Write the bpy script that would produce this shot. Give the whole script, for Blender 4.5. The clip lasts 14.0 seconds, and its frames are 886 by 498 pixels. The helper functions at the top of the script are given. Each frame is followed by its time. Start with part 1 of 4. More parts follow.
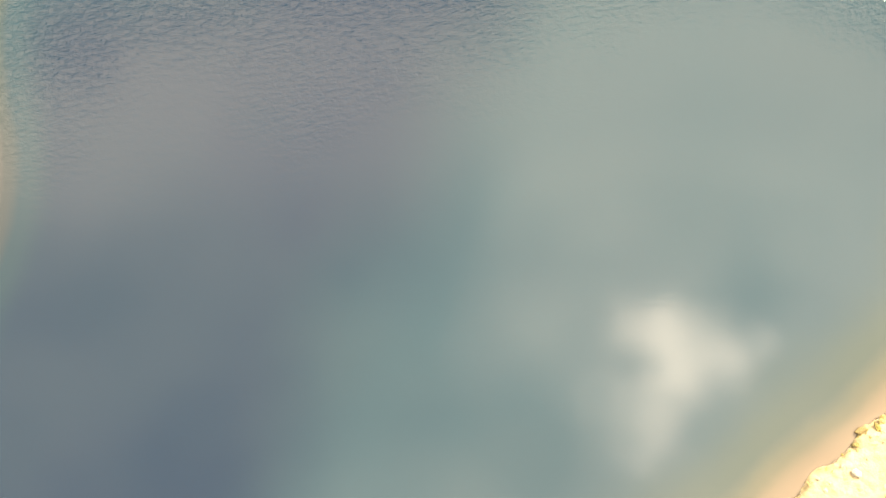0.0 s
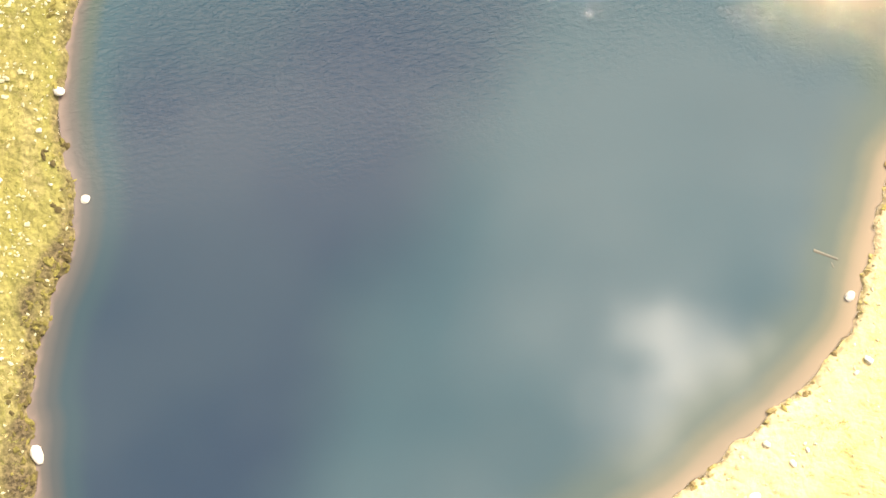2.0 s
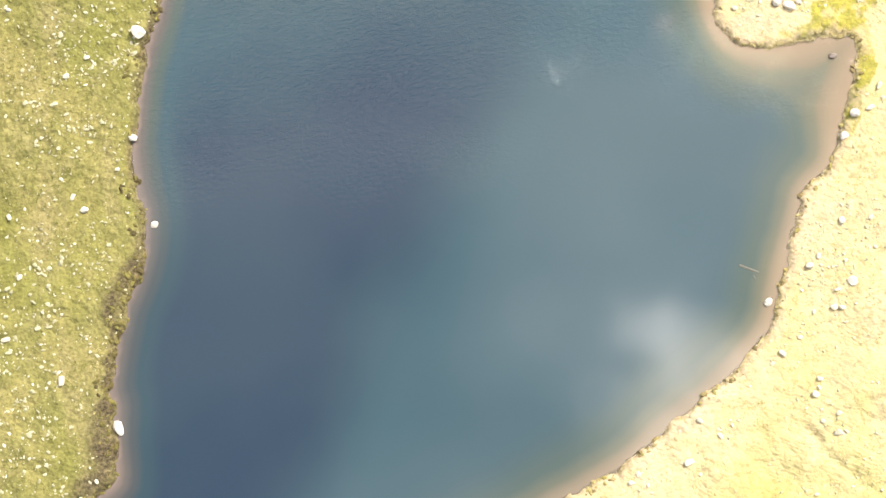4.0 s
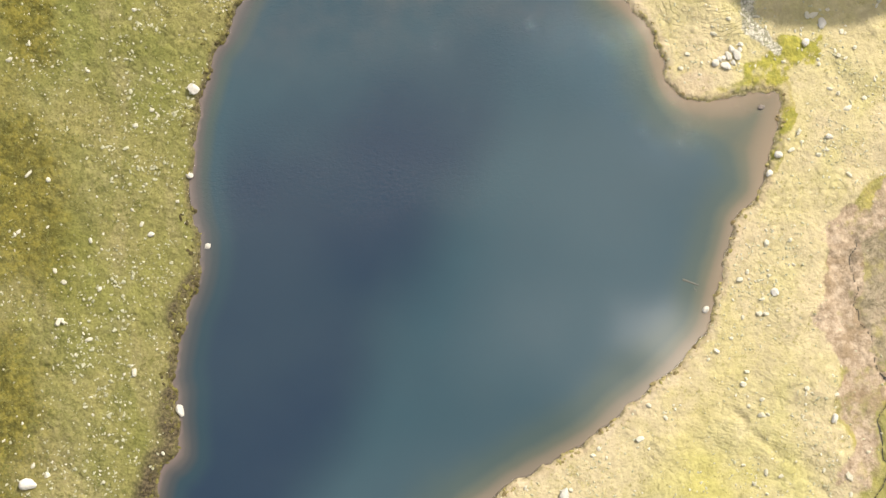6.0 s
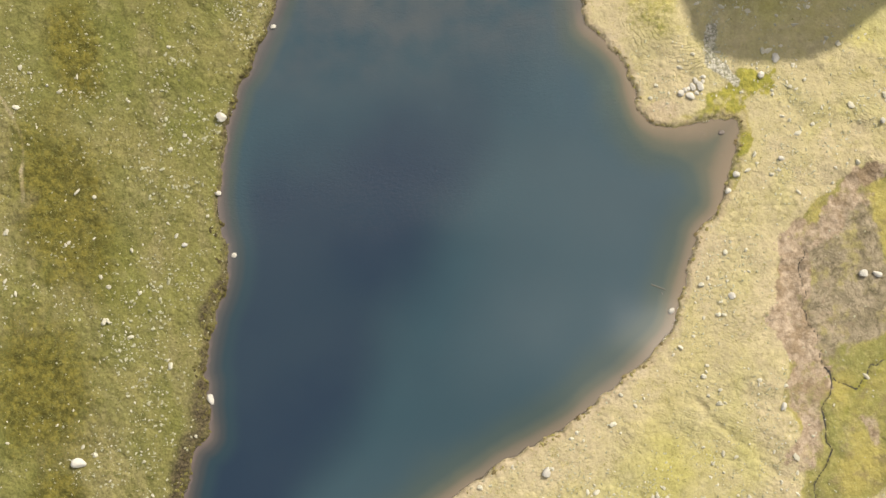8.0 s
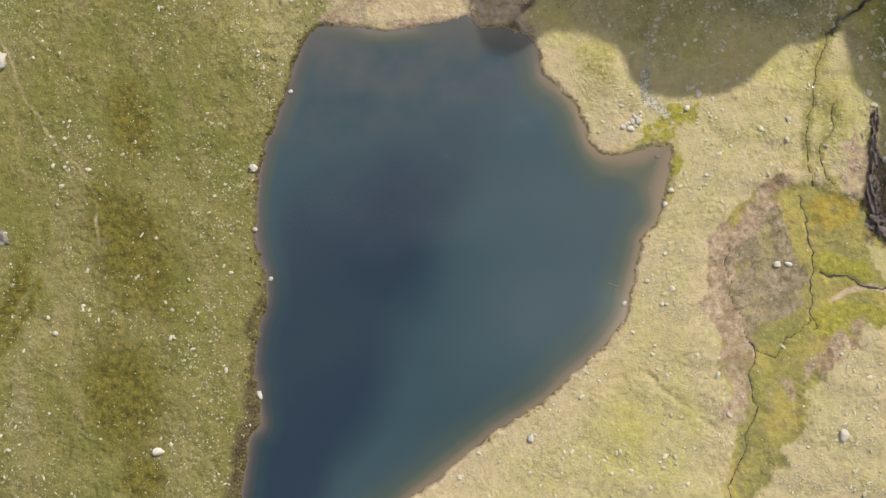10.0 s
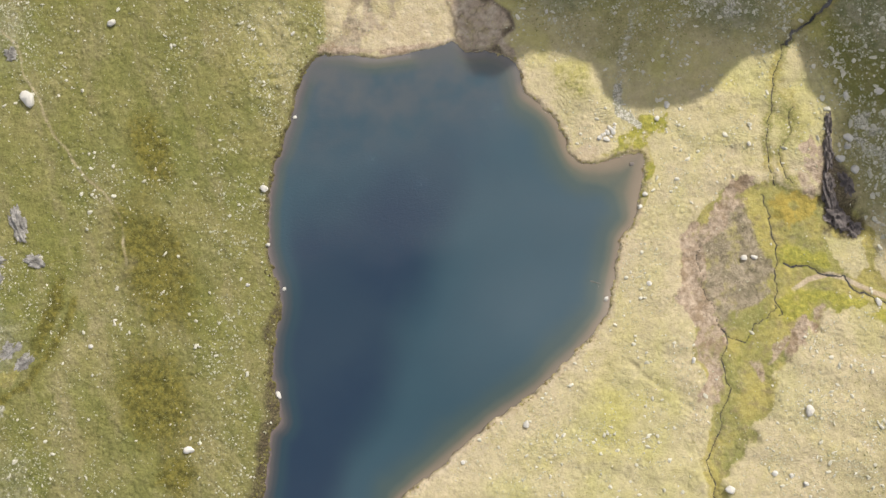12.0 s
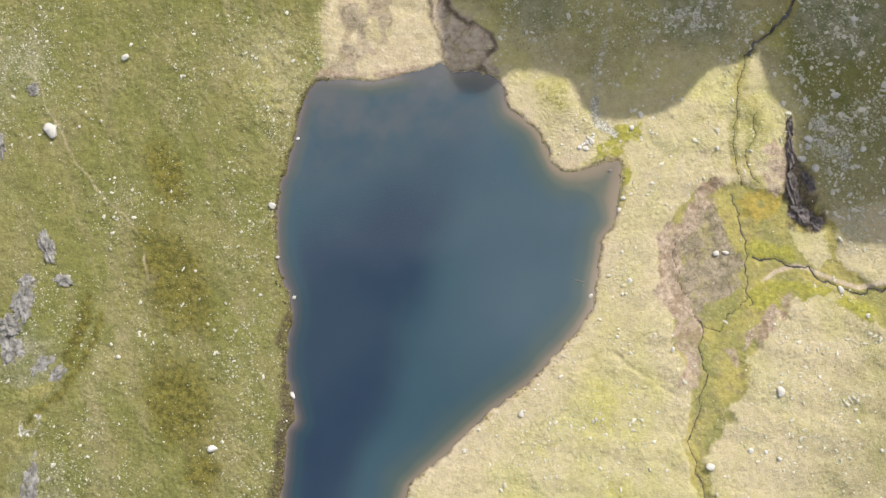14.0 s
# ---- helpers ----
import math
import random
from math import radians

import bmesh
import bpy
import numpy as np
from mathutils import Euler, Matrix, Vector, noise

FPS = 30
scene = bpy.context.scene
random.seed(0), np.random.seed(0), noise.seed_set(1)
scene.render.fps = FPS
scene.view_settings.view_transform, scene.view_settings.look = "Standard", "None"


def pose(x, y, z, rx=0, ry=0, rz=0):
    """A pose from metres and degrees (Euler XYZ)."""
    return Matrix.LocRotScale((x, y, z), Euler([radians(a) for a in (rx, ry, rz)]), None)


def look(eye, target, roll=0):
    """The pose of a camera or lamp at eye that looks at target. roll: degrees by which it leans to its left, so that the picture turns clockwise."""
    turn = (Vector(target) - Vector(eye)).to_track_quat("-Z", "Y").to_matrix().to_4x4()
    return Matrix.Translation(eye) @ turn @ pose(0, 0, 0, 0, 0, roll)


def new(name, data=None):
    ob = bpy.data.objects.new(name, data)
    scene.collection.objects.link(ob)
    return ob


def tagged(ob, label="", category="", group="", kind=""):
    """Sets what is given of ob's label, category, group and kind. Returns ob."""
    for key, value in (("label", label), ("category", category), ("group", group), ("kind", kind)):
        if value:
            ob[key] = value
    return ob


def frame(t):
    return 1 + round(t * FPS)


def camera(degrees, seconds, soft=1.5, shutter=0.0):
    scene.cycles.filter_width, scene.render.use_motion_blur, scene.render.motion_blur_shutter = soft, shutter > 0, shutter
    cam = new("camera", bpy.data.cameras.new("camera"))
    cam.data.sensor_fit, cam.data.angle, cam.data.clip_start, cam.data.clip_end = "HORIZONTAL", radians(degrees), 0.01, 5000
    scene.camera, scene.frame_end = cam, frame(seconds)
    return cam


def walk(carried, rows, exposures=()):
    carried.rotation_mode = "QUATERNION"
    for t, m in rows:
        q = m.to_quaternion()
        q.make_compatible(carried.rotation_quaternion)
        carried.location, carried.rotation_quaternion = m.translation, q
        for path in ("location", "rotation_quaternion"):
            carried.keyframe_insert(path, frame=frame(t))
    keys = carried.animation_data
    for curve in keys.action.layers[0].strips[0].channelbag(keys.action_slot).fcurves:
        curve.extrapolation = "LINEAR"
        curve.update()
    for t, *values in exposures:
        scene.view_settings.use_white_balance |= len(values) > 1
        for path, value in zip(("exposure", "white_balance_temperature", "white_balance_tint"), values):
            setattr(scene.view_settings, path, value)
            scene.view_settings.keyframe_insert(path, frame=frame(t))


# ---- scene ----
cam = camera(41.2, 14.0, soft=1.5)
# seconds, place of the drone, tilt, lean and heading
ROWS = [
    (0.0, -4.02, -0.97, 30.96, 10.89, -3.34, -8.82),
    (1.0, -4.29, -1.41, 35.07, 10.89, -3.34, -8.74),
    (2.0, -4.56, -1.89, 39.17, 10.89, -3.34, -8.70),
    (3.0, -4.84, -2.40, 43.26, 10.89, -3.34, -8.69),
    (3.2, -4.89, -2.50, 44.08, 10.89, -3.34, -8.69),
    (5.3, -5.81, -3.90, 57.50, 10.89, -3.34, -8.65),
    (5.5, -5.86, -3.99, 58.34, 10.89, -3.34, -8.64),
    (6.0, -5.99, -4.24, 60.46, 10.89, -3.34, -8.62),
    (6.5, -6.12, -4.50, 62.62, 10.89, -3.34, -8.61),
    (7.0, -6.25, -4.77, 64.82, 10.89, -3.34, -8.60),
    (7.5, -6.39, -5.05, 67.07, 10.89, -3.34, -8.60),
    (7.7, -6.44, -5.16, 67.99, 10.89, -3.34, -8.60),
    (9.8, -7.79, -6.51, 81.28, 10.89, -3.34, -10.82),
    (9.9, -8.03, -6.70, 83.60, 10.89, -3.34, -11.40),
    (10.0, -8.26, -6.87, 85.90, 10.89, -3.34, -11.88),
    (10.5, -8.54, -7.04, 88.07, 10.89, -3.34, -12.47),
    (11.0, -8.81, -7.21, 90.22, 10.89, -3.34, -13.05),
    (11.5, -9.08, -7.37, 92.34, 10.89, -3.34, -13.61),
    (12.0, -9.34, -7.52, 94.44, 10.89, -3.34, -14.16),
    (12.5, -9.59, -7.67, 96.51, 10.89, -3.34, -14.70),
    (13.0, -9.84, -7.81, 98.57, 10.89, -3.34, -15.22),
    (13.5, -10.08, -7.95, 100.60, 10.89, -3.34, -15.73),
    (14.0, -10.31, -8.08, 102.61, 10.89, -3.34, -16.23),
]
EXPOSURES = [
    (0.0, 1.27, 9500, 16), (1.5, 1.15, 8700, 15), (3.2, 0.91, 7400, 14), (5.3, 0.42, 7000, 11), (5.5, 0.37, 7000, 11),
    (6.5, -0.05, 7100, 10), (7.7, -0.16, 7150, 10), (10.0, -0.45, 6900, 11), (12.0, -0.20, 6520, 12), (14.0, -0.09, 6300, 12),
]
walk(cam, [(t, pose(x, y, z, rx, ry, rz)) for t, x, y, z, rx, ry, rz in ROWS], EXPOSURES)

# ---- light ----
SUN_AZ, SUN_EL = radians(40.0), radians(43.0)  # azimuth from +x towards +y
sun_way = Vector((math.cos(SUN_EL) * math.cos(SUN_AZ), math.cos(SUN_EL) * math.sin(SUN_AZ), math.sin(SUN_EL)))
sun = new("sun", bpy.data.lights.new("sun", "SUN"))
sun.data.energy, sun.data.angle, sun.data.color = 5.0, radians(0.5), (1.0, 0.955, 0.87)
sun.matrix_world = look(sun_way * 300, (0, 0, 0))


def build_world():
    """Blue sky with broken bright clouds overhead, which the lake mirrors."""
    world = bpy.data.worlds.new("sky")
    scene.world = world
    world.use_nodes = True
    t = world.node_tree
    t.nodes.clear()
    n = t.nodes.new
    sky = n("ShaderNodeTexSky")
    sky.sky_type, sky.sun_disc = "NISHITA", False
    sky.sun_elevation, sky.sun_rotation, sky.altitude = SUN_EL, radians(90) - SUN_AZ, 2200
    co = n("ShaderNodeTexCoord")
    sep = n("ShaderNodeSeparateXYZ")
    t.links.new(co.outputs["Generated"], sep.inputs[0])
    up = n("ShaderNodeMath")
    up.operation = "MAXIMUM"
    up.inputs[1].default_value = 0.08
    t.links.new(sep.outputs["Z"], up.inputs[0])
    div = []
    for axis in "XY":
        d = n("ShaderNodeMath")
        d.operation = "DIVIDE"
        t.links.new(sep.outputs[axis], d.inputs[0])
        t.links.new(up.outputs[0], d.inputs[1])
        div.append(d)
    flat = n("ShaderNodeCombineXYZ")
    t.links.new(div[0].outputs[0], flat.inputs["X"])
    t.links.new(div[1].outputs[0], flat.inputs["Y"])

    def tex(scale, detail, place, lo, hi):
        move = n("ShaderNodeVectorMath")
        move.inputs[1].default_value = place
        t.links.new(flat.outputs[0], move.inputs[0])
        cloud = n("ShaderNodeTexNoise")
        cloud.inputs["Scale"].default_value, cloud.inputs["Detail"].default_value, cloud.inputs["Roughness"].default_value = scale, detail, 0.5
        t.links.new(move.outputs[0], cloud.inputs["Vector"])
        return ranged(cloud.outputs["Fac"], lo, hi)

    def ranged(value, lo, hi):
        r = n("ShaderNodeMapRange")
        r.interpolation_type = "SMOOTHSTEP"
        r.inputs["From Min"].default_value, r.inputs["From Max"].default_value = lo, hi
        t.links.new(value, r.inputs["Value"])
        return r.outputs[0]

    def calc(op, a, b, c=None):
        m = n("ShaderNodeMath")
        m.operation = op
        for socket, v in zip(m.inputs, (a, b, c)):
            if isinstance(v, (int, float)):
                socket.default_value = v
            elif v is not None:
                t.links.new(v, socket)
        return m.outputs[0]

    def blob(u, v, radius):
        du, dv = calc("SUBTRACT", wu, u), calc("SUBTRACT", wv, v)
        far = calc("SQRT", calc("ADD", calc("MULTIPLY", du, du), calc("MULTIPLY", dv, dv)), 0)
        return ranged(far, radius * 1.35, 0.0)

    # overhead co-ordinates, frayed by noise
    wu = calc("MULTIPLY_ADD", tex(4.5, 2.0, (0.3, 2.2, 0.0), 0.0, 1.0), 0.10, calc("SUBTRACT", div[0].outputs[0], 0.05))
    wv = calc("MULTIPLY_ADD", tex(4.5, 2.0, (5.3, 1.2, 0.0), 0.0, 1.0), 0.10, calc("SUBTRACT", div[1].outputs[0], 0.05))
    # a thin veil overhead to the east with two gaps in it, a grey bank to the north, a bright puff, broken cloud elsewhere
    side = calc("SUBTRACT", wu, calc("MULTIPLY_ADD", wv, 0.33, 0.006))
    near = ranged(calc("ADD", calc("MULTIPLY", div[0].outputs[0], div[0].outputs[0]), calc("MULTIPLY", div[1].outputs[0], div[1].outputs[0])), 0.50, 0.30)
    gaps = calc("MAXIMUM", calc("MULTIPLY", blob(0.13, -0.005, 0.085), 0.75), calc("MULTIPLY", blob(0.335, 0.085, 0.06), 0.55))
    high = calc("MULTIPLY_ADD", ranged(wv, 0.34, 0.20), 0.45, 0.55)
    veil = calc("MULTIPLY", calc("MULTIPLY", ranged(side, -0.05, 0.13), high), calc("SUBTRACT", 1.0, gaps))
    veil = calc("MULTIPLY", calc("MULTIPLY", calc("MAXIMUM", veil, 0.44), near), calc("MULTIPLY_ADD", tex(9.0, 2.0, (4.4, 0.7, 0.0), 0.3, 0.68), 0.22, 0.80))
    bank = calc("MULTIPLY", ranged(wv, 0.15, 0.38), near)
    foot = calc("MULTIPLY", blob(0.02, -0.07, 0.10), 0.6)
    wu = calc("MULTIPLY_ADD", tex(11.0, 3.0, (8.3, 2.2, 0.0), 0.0, 1.0), 0.12, calc("SUBTRACT", div[0].outputs[0], 0.06))
    wv = calc("MULTIPLY_ADD", tex(11.0, 3.0, (5.3, 9.2, 0.0), 0.0, 1.0), 0.12, calc("SUBTRACT", div[1].outputs[0], 0.06))
    puff = calc("MULTIPLY", calc("MAXIMUM", blob(0.280, 0.066, 0.056), calc("MULTIPLY", blob(0.245, 0.02, 0.055), 0.6)), tex(12.0, 3.0, (2.0, 7.7, 0.0), 0.02, 0.46))
    halo = blob(0.265, 0.045, 0.14)
    broken = tex(1.6, 4.0, (3.1, 1.35, 0.0), 0.5, 0.72)
    gain = n("ShaderNodeMixRGB")
    gain.blend_type = "MULTIPLY"
    gain.inputs["Fac"].default_value = 1.0
    gain.inputs["Color2"].default_value = (0.085, 0.085, 0.085, 1)
    t.links.new(sky.outputs[0], gain.inputs["Color1"])
    last = gain.outputs[0]
    for fac, bright in ((calc("MULTIPLY", calc("MULTIPLY", broken, calc("SUBTRACT", 1.0, near)), 0.75), 1.15), (calc("MULTIPLY", veil, 0.85), 2.8), (calc("MULTIPLY", bank, 0.85), 2.7),
                        (calc("MULTIPLY", foot, 0.6), 2.4), (calc("MULTIPLY", halo, 0.30), 3.2), (calc("MULTIPLY", puff, 0.90), 7.5)):
        mix = n("ShaderNodeMixRGB")
        mix.inputs["Color2"].default_value = (bright * 1.04, bright, bright * 0.97, 1)
        t.links.new(fac, mix.inputs["Fac"])
        t.links.new(last, mix.inputs["Color1"])
        last = mix.outputs[0]
    bg = n("ShaderNodeBackground")
    bg.inputs["Strength"].default_value = 1.0
    t.links.new(last, bg.inputs["Color"])
    out = n("ShaderNodeOutputWorld")
    t.links.new(bg.outputs[0], out.inputs["Surface"])


build_world()


# ---- materials ----
class Nodes:
    """A small helper to write node trees in few lines."""

    def __init__(self, name):
        self.mat = bpy.data.materials.new(name)
        self.mat.use_nodes = True
        self.tree = self.mat.node_tree
        self.tree.nodes.clear()
        self.out = self.node("ShaderNodeOutputMaterial")
        self.where = self.node("ShaderNodeNewGeometry").outputs["Position"]

    def node(self, kind, **inputs):
        n = self.tree.nodes.new(kind)
        for key, value in inputs.items():
            self.put(n.inputs[key], value)
        return n

    def put(self, socket, value):
        if isinstance(value, bpy.types.NodeSocket):
            self.tree.links.new(value, socket)
        elif isinstance(value, tuple) and len(value) == 3 and socket.type == "RGBA":
            socket.default_value = (*value, 1)
        else:
            socket.default_value = value

    def noise(self, scale, detail=3.0, rough=0.55, lo=0.0, hi=1.0, vector=None, warp=0.0):
        n = self.node("ShaderNodeTexNoise", Scale=scale, Detail=detail, Roughness=rough, Distortion=warp, Vector=vector or self.where)
        return self.span(n.outputs["Fac"], lo, hi) if (lo, hi) != (0.0, 1.0) else n.outputs["Fac"]

    def cells(self, scale, lo, hi):
        n = self.node("ShaderNodeTexVoronoi", Scale=scale, Vector=self.where)
        return self.span(n.outputs["Distance"], lo, hi)

    def span(self, value, lo, hi, a=0.0, b=1.0):
        n = self.node("ShaderNodeMapRange")
        n.interpolation_type = "SMOOTHSTEP"
        for key, v in zip(("Value", "From Min", "From Max", "To Min", "To Max"), (value, lo, hi, a, b)):
            self.put(n.inputs[key], v)
        return n.outputs[0]

    def attr(self, name):
        n = self.node("ShaderNodeAttribute")
        n.attribute_name = name
        return n.outputs["Fac"]

    def math(self, op, a, b=0.0, clamp=False):
        n = self.node("ShaderNodeMath")
        n.operation, n.use_clamp = op, clamp
        self.put(n.inputs[0], a)
        self.put(n.inputs[1], b)
        return n.outputs[0]

    def mix(self, fac, a, b, mode="MIX"):
        n = self.node("ShaderNodeMixRGB")
        n.blend_type = mode
        for key, v in (("Fac", fac), ("Color1", a), ("Color2", b)):
            self.put(n.inputs[key], v)
        return n.outputs[0]

    def bump(self, height, strength, distance):
        return self.node("ShaderNodeBump", Height=height, Strength=strength, Distance=distance).outputs[0]

    def finish(self, color, rough=0.9, normal=None, spec=0.3):
        n = self.node("ShaderNodeBsdfPrincipled", Roughness=rough)
        self.put(n.inputs["Base Color"], color)
        self.put(n.inputs["Specular IOR Level"], spec)
        if normal:
            self.put(n.inputs["Normal"], normal)
        self.tree.links.new(n.outputs[0], self.out.inputs["Surface"])
        return self.mat


def ground_material():
    m = Nodes("alpine_turf")
    big, mid, fine = m.noise(0.12, 4), m.noise(0.9, 5, 0.62), m.noise(7.0, 4, 0.65)
    blotch = m.noise(0.35, 4, 0.6, 0.38, 0.66)

    fray = m.math("ADD", m.math("MULTIPLY", m.noise(1.3, 6, 0.7), 0.6), m.math("MULTIPLY", m.noise(4.5, 4, 0.65), 0.4))

    def cover(name, wide=0.16, ragged=1.1):
        """A cover's mask, its edge frayed into clumps."""
        a = m.attr(name)
        edge = m.math("ADD", a, m.math("MULTIPLY", m.math("SUBTRACT", fray, 0.5), ragged))
        return m.math("MULTIPLY", m.span(edge, 0.5 - wide, 0.5 + wide), m.span(a, 0.0, 0.25))

    # olive turf with greener and tanner patches
    turf = m.mix(m.span(big, 0.38, 0.62), (0.172, 0.172, 0.048), (0.226, 0.205, 0.078))
    turf = m.mix(m.math("MULTIPLY", blotch, 0.6), turf, (0.140, 0.148, 0.044))
    turf = m.mix(m.math("MULTIPLY", m.span(mid, 0.52, 0.72), 0.5), turf, (0.26, 0.238, 0.11))
    streak = m.node("ShaderNodeMapping", Vector=m.where, Rotation=(0.0, 0.0, 0.12), Scale=(0.42, 0.11, 1.0)).outputs[0]
    turf = m.mix(m.math("MULTIPLY", m.noise(1.0, 5, 0.6, 0.48, 0.68, vector=streak), 0.6), turf, (0.254, 0.218, 0.110))
    # straw-coloured dry grass
    straw = m.mix(m.span(m.noise(0.16, 4, 0.6), 0.36, 0.64), (0.452, 0.390, 0.226), (0.412, 0.378, 0.170))
    straw = m.mix(m.math("MULTIPLY", m.span(mid, 0.5, 0.74), 0.4), straw, (0.525, 0.462, 0.295))
    straw = m.mix(m.math("MULTIPLY", m.noise(0.13, 5, 0.62, 0.47, 0.66), 0.75), straw, (0.41, 0.375, 0.115))
    straw = m.mix(m.math("MULTIPLY", m.attr("tan"), m.span(mid, 0.3, 0.7, 0.6, 0.95)), straw, (0.468, 0.394, 0.252))
    color = m.mix(cover("dry", 0.40, 0.7), turf, straw)
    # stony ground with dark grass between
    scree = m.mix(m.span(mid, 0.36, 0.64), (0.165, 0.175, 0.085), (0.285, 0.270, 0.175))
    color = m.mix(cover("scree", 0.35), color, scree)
    # brown heath
    heath = m.mix(m.noise(1.9, 5, 0.75, 0.40, 0.60), (0.180, 0.155, 0.032), (0.076, 0.071, 0.015))
    color = m.mix(m.math("MULTIPLY", cover("heath", 0.40, 1.35), 0.92), color, heath)
    # wet moss
    moss = m.mix(m.span(m.noise(0.28, 4, 0.6), 0.38, 0.62), (0.35, 0.300, 0.095), (0.220, 0.215, 0.072))
    moss = m.mix(m.math("MULTIPLY", m.noise(1.1, 5, 0.65, 0.5, 0.68), 0.6), moss, (0.23, 0.180, 0.10))
    moss = m.mix(m.math("MULTIPLY", m.noise(3.2, 4, 0.7, 0.5, 0.66), 0.5), moss, (0.40, 0.36, 0.15))
    color = m.mix(cover("bog"), color, moss)
    lush = m.mix(m.span(m.noise(2.6, 4, 0.7), 0.38, 0.62), (0.36, 0.330, 0.062), (0.225, 0.225, 0.044))
    color = m.mix(m.math("MULTIPLY", cover("lush", 0.42, 1.3), 0.85), color, lush)
    gold = m.mix(m.span(mid, 0.4, 0.65), (0.37, 0.275, 0.060), (0.24, 0.205, 0.050))
    color = m.mix(m.math("MULTIPLY", cover("gold", 0.3), 0.85), color, gold)
    fen = m.mix(m.span(m.noise(0.9, 5, 0.7), 0.40, 0.60), (0.33, 0.275, 0.190), (0.235, 0.200, 0.130))
    fen = m.mix(m.attr("mire"), fen, m.mix(m.span(mid, 0.4, 0.62), (0.36, 0.29, 0.235), (0.47, 0.39, 0.31)))
    thread = m.math("ABSOLUTE", m.math("SUBTRACT", m.noise(0.75, 5, 0.6, warp=0.6), 0.5))
    fen = m.mix(m.math("MULTIPLY", m.span(thread, 0.030, 0.0), 0.5), fen, (0.085, 0.072, 0.040))
    fen = m.mix(m.math("MULTIPLY", m.noise(0.6, 4, 0.6, 0.50, 0.64), 0.7), fen, (0.33, 0.290, 0.115))
    color = m.mix(cover("fen", 0.25), color, fen)
    sand = m.mix(m.span(mid, 0.4, 0.65), (0.42, 0.335, 0.225), (0.50, 0.42, 0.30))
    color = m.mix(m.span(m.math("ADD", m.attr("sand"), m.math("MULTIPLY", m.math("SUBTRACT", fray, 0.5), 0.5)), 0.05, 0.75), color, sand)
    mud = m.mix(m.noise(2.4, 5, 0.75, 0.38, 0.62), (0.44, 0.350, 0.255), (0.28, 0.210, 0.140))
    mud = m.mix(m.math("MULTIPLY", m.noise(0.55, 4, 0.6, 0.48, 0.62), 0.65), mud, (0.215, 0.150, 0.082))
    color = m.mix(cover("mud", 0.22), color, mud)
    grit = m.mix(m.span(m.noise(5.0, 4, 0.7), 0.42, 0.62), (0.25, 0.24, 0.17), (0.60, 0.57, 0.48))
    color = m.mix(cover("grit", 0.15, 1.3), color, grit)
    peat = m.mix(m.span(fine, 0.35, 0.65), (0.044, 0.036, 0.022), (0.125, 0.100, 0.058))
    color = m.mix(m.attr("peat"), color, peat)
    silt = m.mix(m.span(m.noise(0.8, 4), 0.4, 0.65), (0.52, 0.385, 0.275), (0.46, 0.340, 0.245))
    silt = m.mix(m.attr("west"), silt, (0.25, 0.19, 0.155))
    color = m.mix(m.attr("bed"), color, silt)
    # grain of stems, tussocks and grit; the silt under water is smooth
    bare = m.math("SUBTRACT", 1.0, m.attr("bed"))
    grain = m.math("MULTIPLY_ADD", m.span(fine, 0.3, 0.7), 0.44)
    grain.node.inputs[2].default_value = 0.80
    color = m.mix(m.math("MULTIPLY", bare, m.span(m.attr("dry"), 0.0, 1.0, 0.8, 0.25)), color, m.mix(1.0, color, grain, "MULTIPLY"))
    clump = m.math("MULTIPLY_ADD", m.noise(1.7, 6, 0.72, 0.33, 0.67), 0.20)
    clump.node.inputs[2].default_value = 0.90
    color = m.mix(bare, color, m.mix(1.0, color, clump, "MULTIPLY"))
    relief = m.math("ADD", m.math("MULTIPLY", m.noise(2.2, 5, 0.6), 0.10), m.math("MULTIPLY", m.noise(12.0, 3, 0.6), 0.014))
    # tussocks, two hands to a stride across, each of its own tint
    bend = m.node("ShaderNodeMixRGB", Fac=0.09, Color1=m.where, Color2=m.node("ShaderNodeTexNoise", Scale=1.6, Detail=3.0, Vector=m.where).outputs["Color"])
    bend.blend_type = "ADD"
    tussock = m.node("ShaderNodeTexVoronoi", Scale=2.3, Randomness=1.0, Vector=bend.outputs[0])
    tuft = m.node("ShaderNodeTexVoronoi", Scale=5.2, Randomness=1.0, Vector=bend.outputs[0])
    patchy = m.noise(0.33, 4, 0.6, 0.36, 0.62)
    dome = m.math("MULTIPLY", m.span(tussock.outputs["Distance"], 0.75, 0.0), m.math("MULTIPLY", patchy, 0.060))
    relief = m.math("ADD", relief, m.math("ADD", dome, m.math("MULTIPLY", m.span(tuft.outputs["Distance"], 0.7, 0.0), 0.018)))
    tint = m.node("ShaderNodeSeparateColor", Color=tussock.outputs["Color"])
    shade = m.math("MULTIPLY_ADD", tint.outputs[0], 0.20)
    shade.node.inputs[2].default_value = 0.91
    color = m.mix(m.math("MULTIPLY", bare, m.math("MULTIPLY", patchy, 0.8)), color, m.mix(1.0, color, shade, "MULTIPLY"))
    relief = m.math("MULTIPLY", m.math("MULTIPLY", relief, bare), m.span(m.attr("dry"), 0.0, 1.0, 1.9, 1.3))
    ledge = m.math("FRACT", m.math("ADD", m.math("MULTIPLY", m.attr("contour"), 4.2), m.math("MULTIPLY", m.noise(0.9, 4, 0.65), 0.6)))
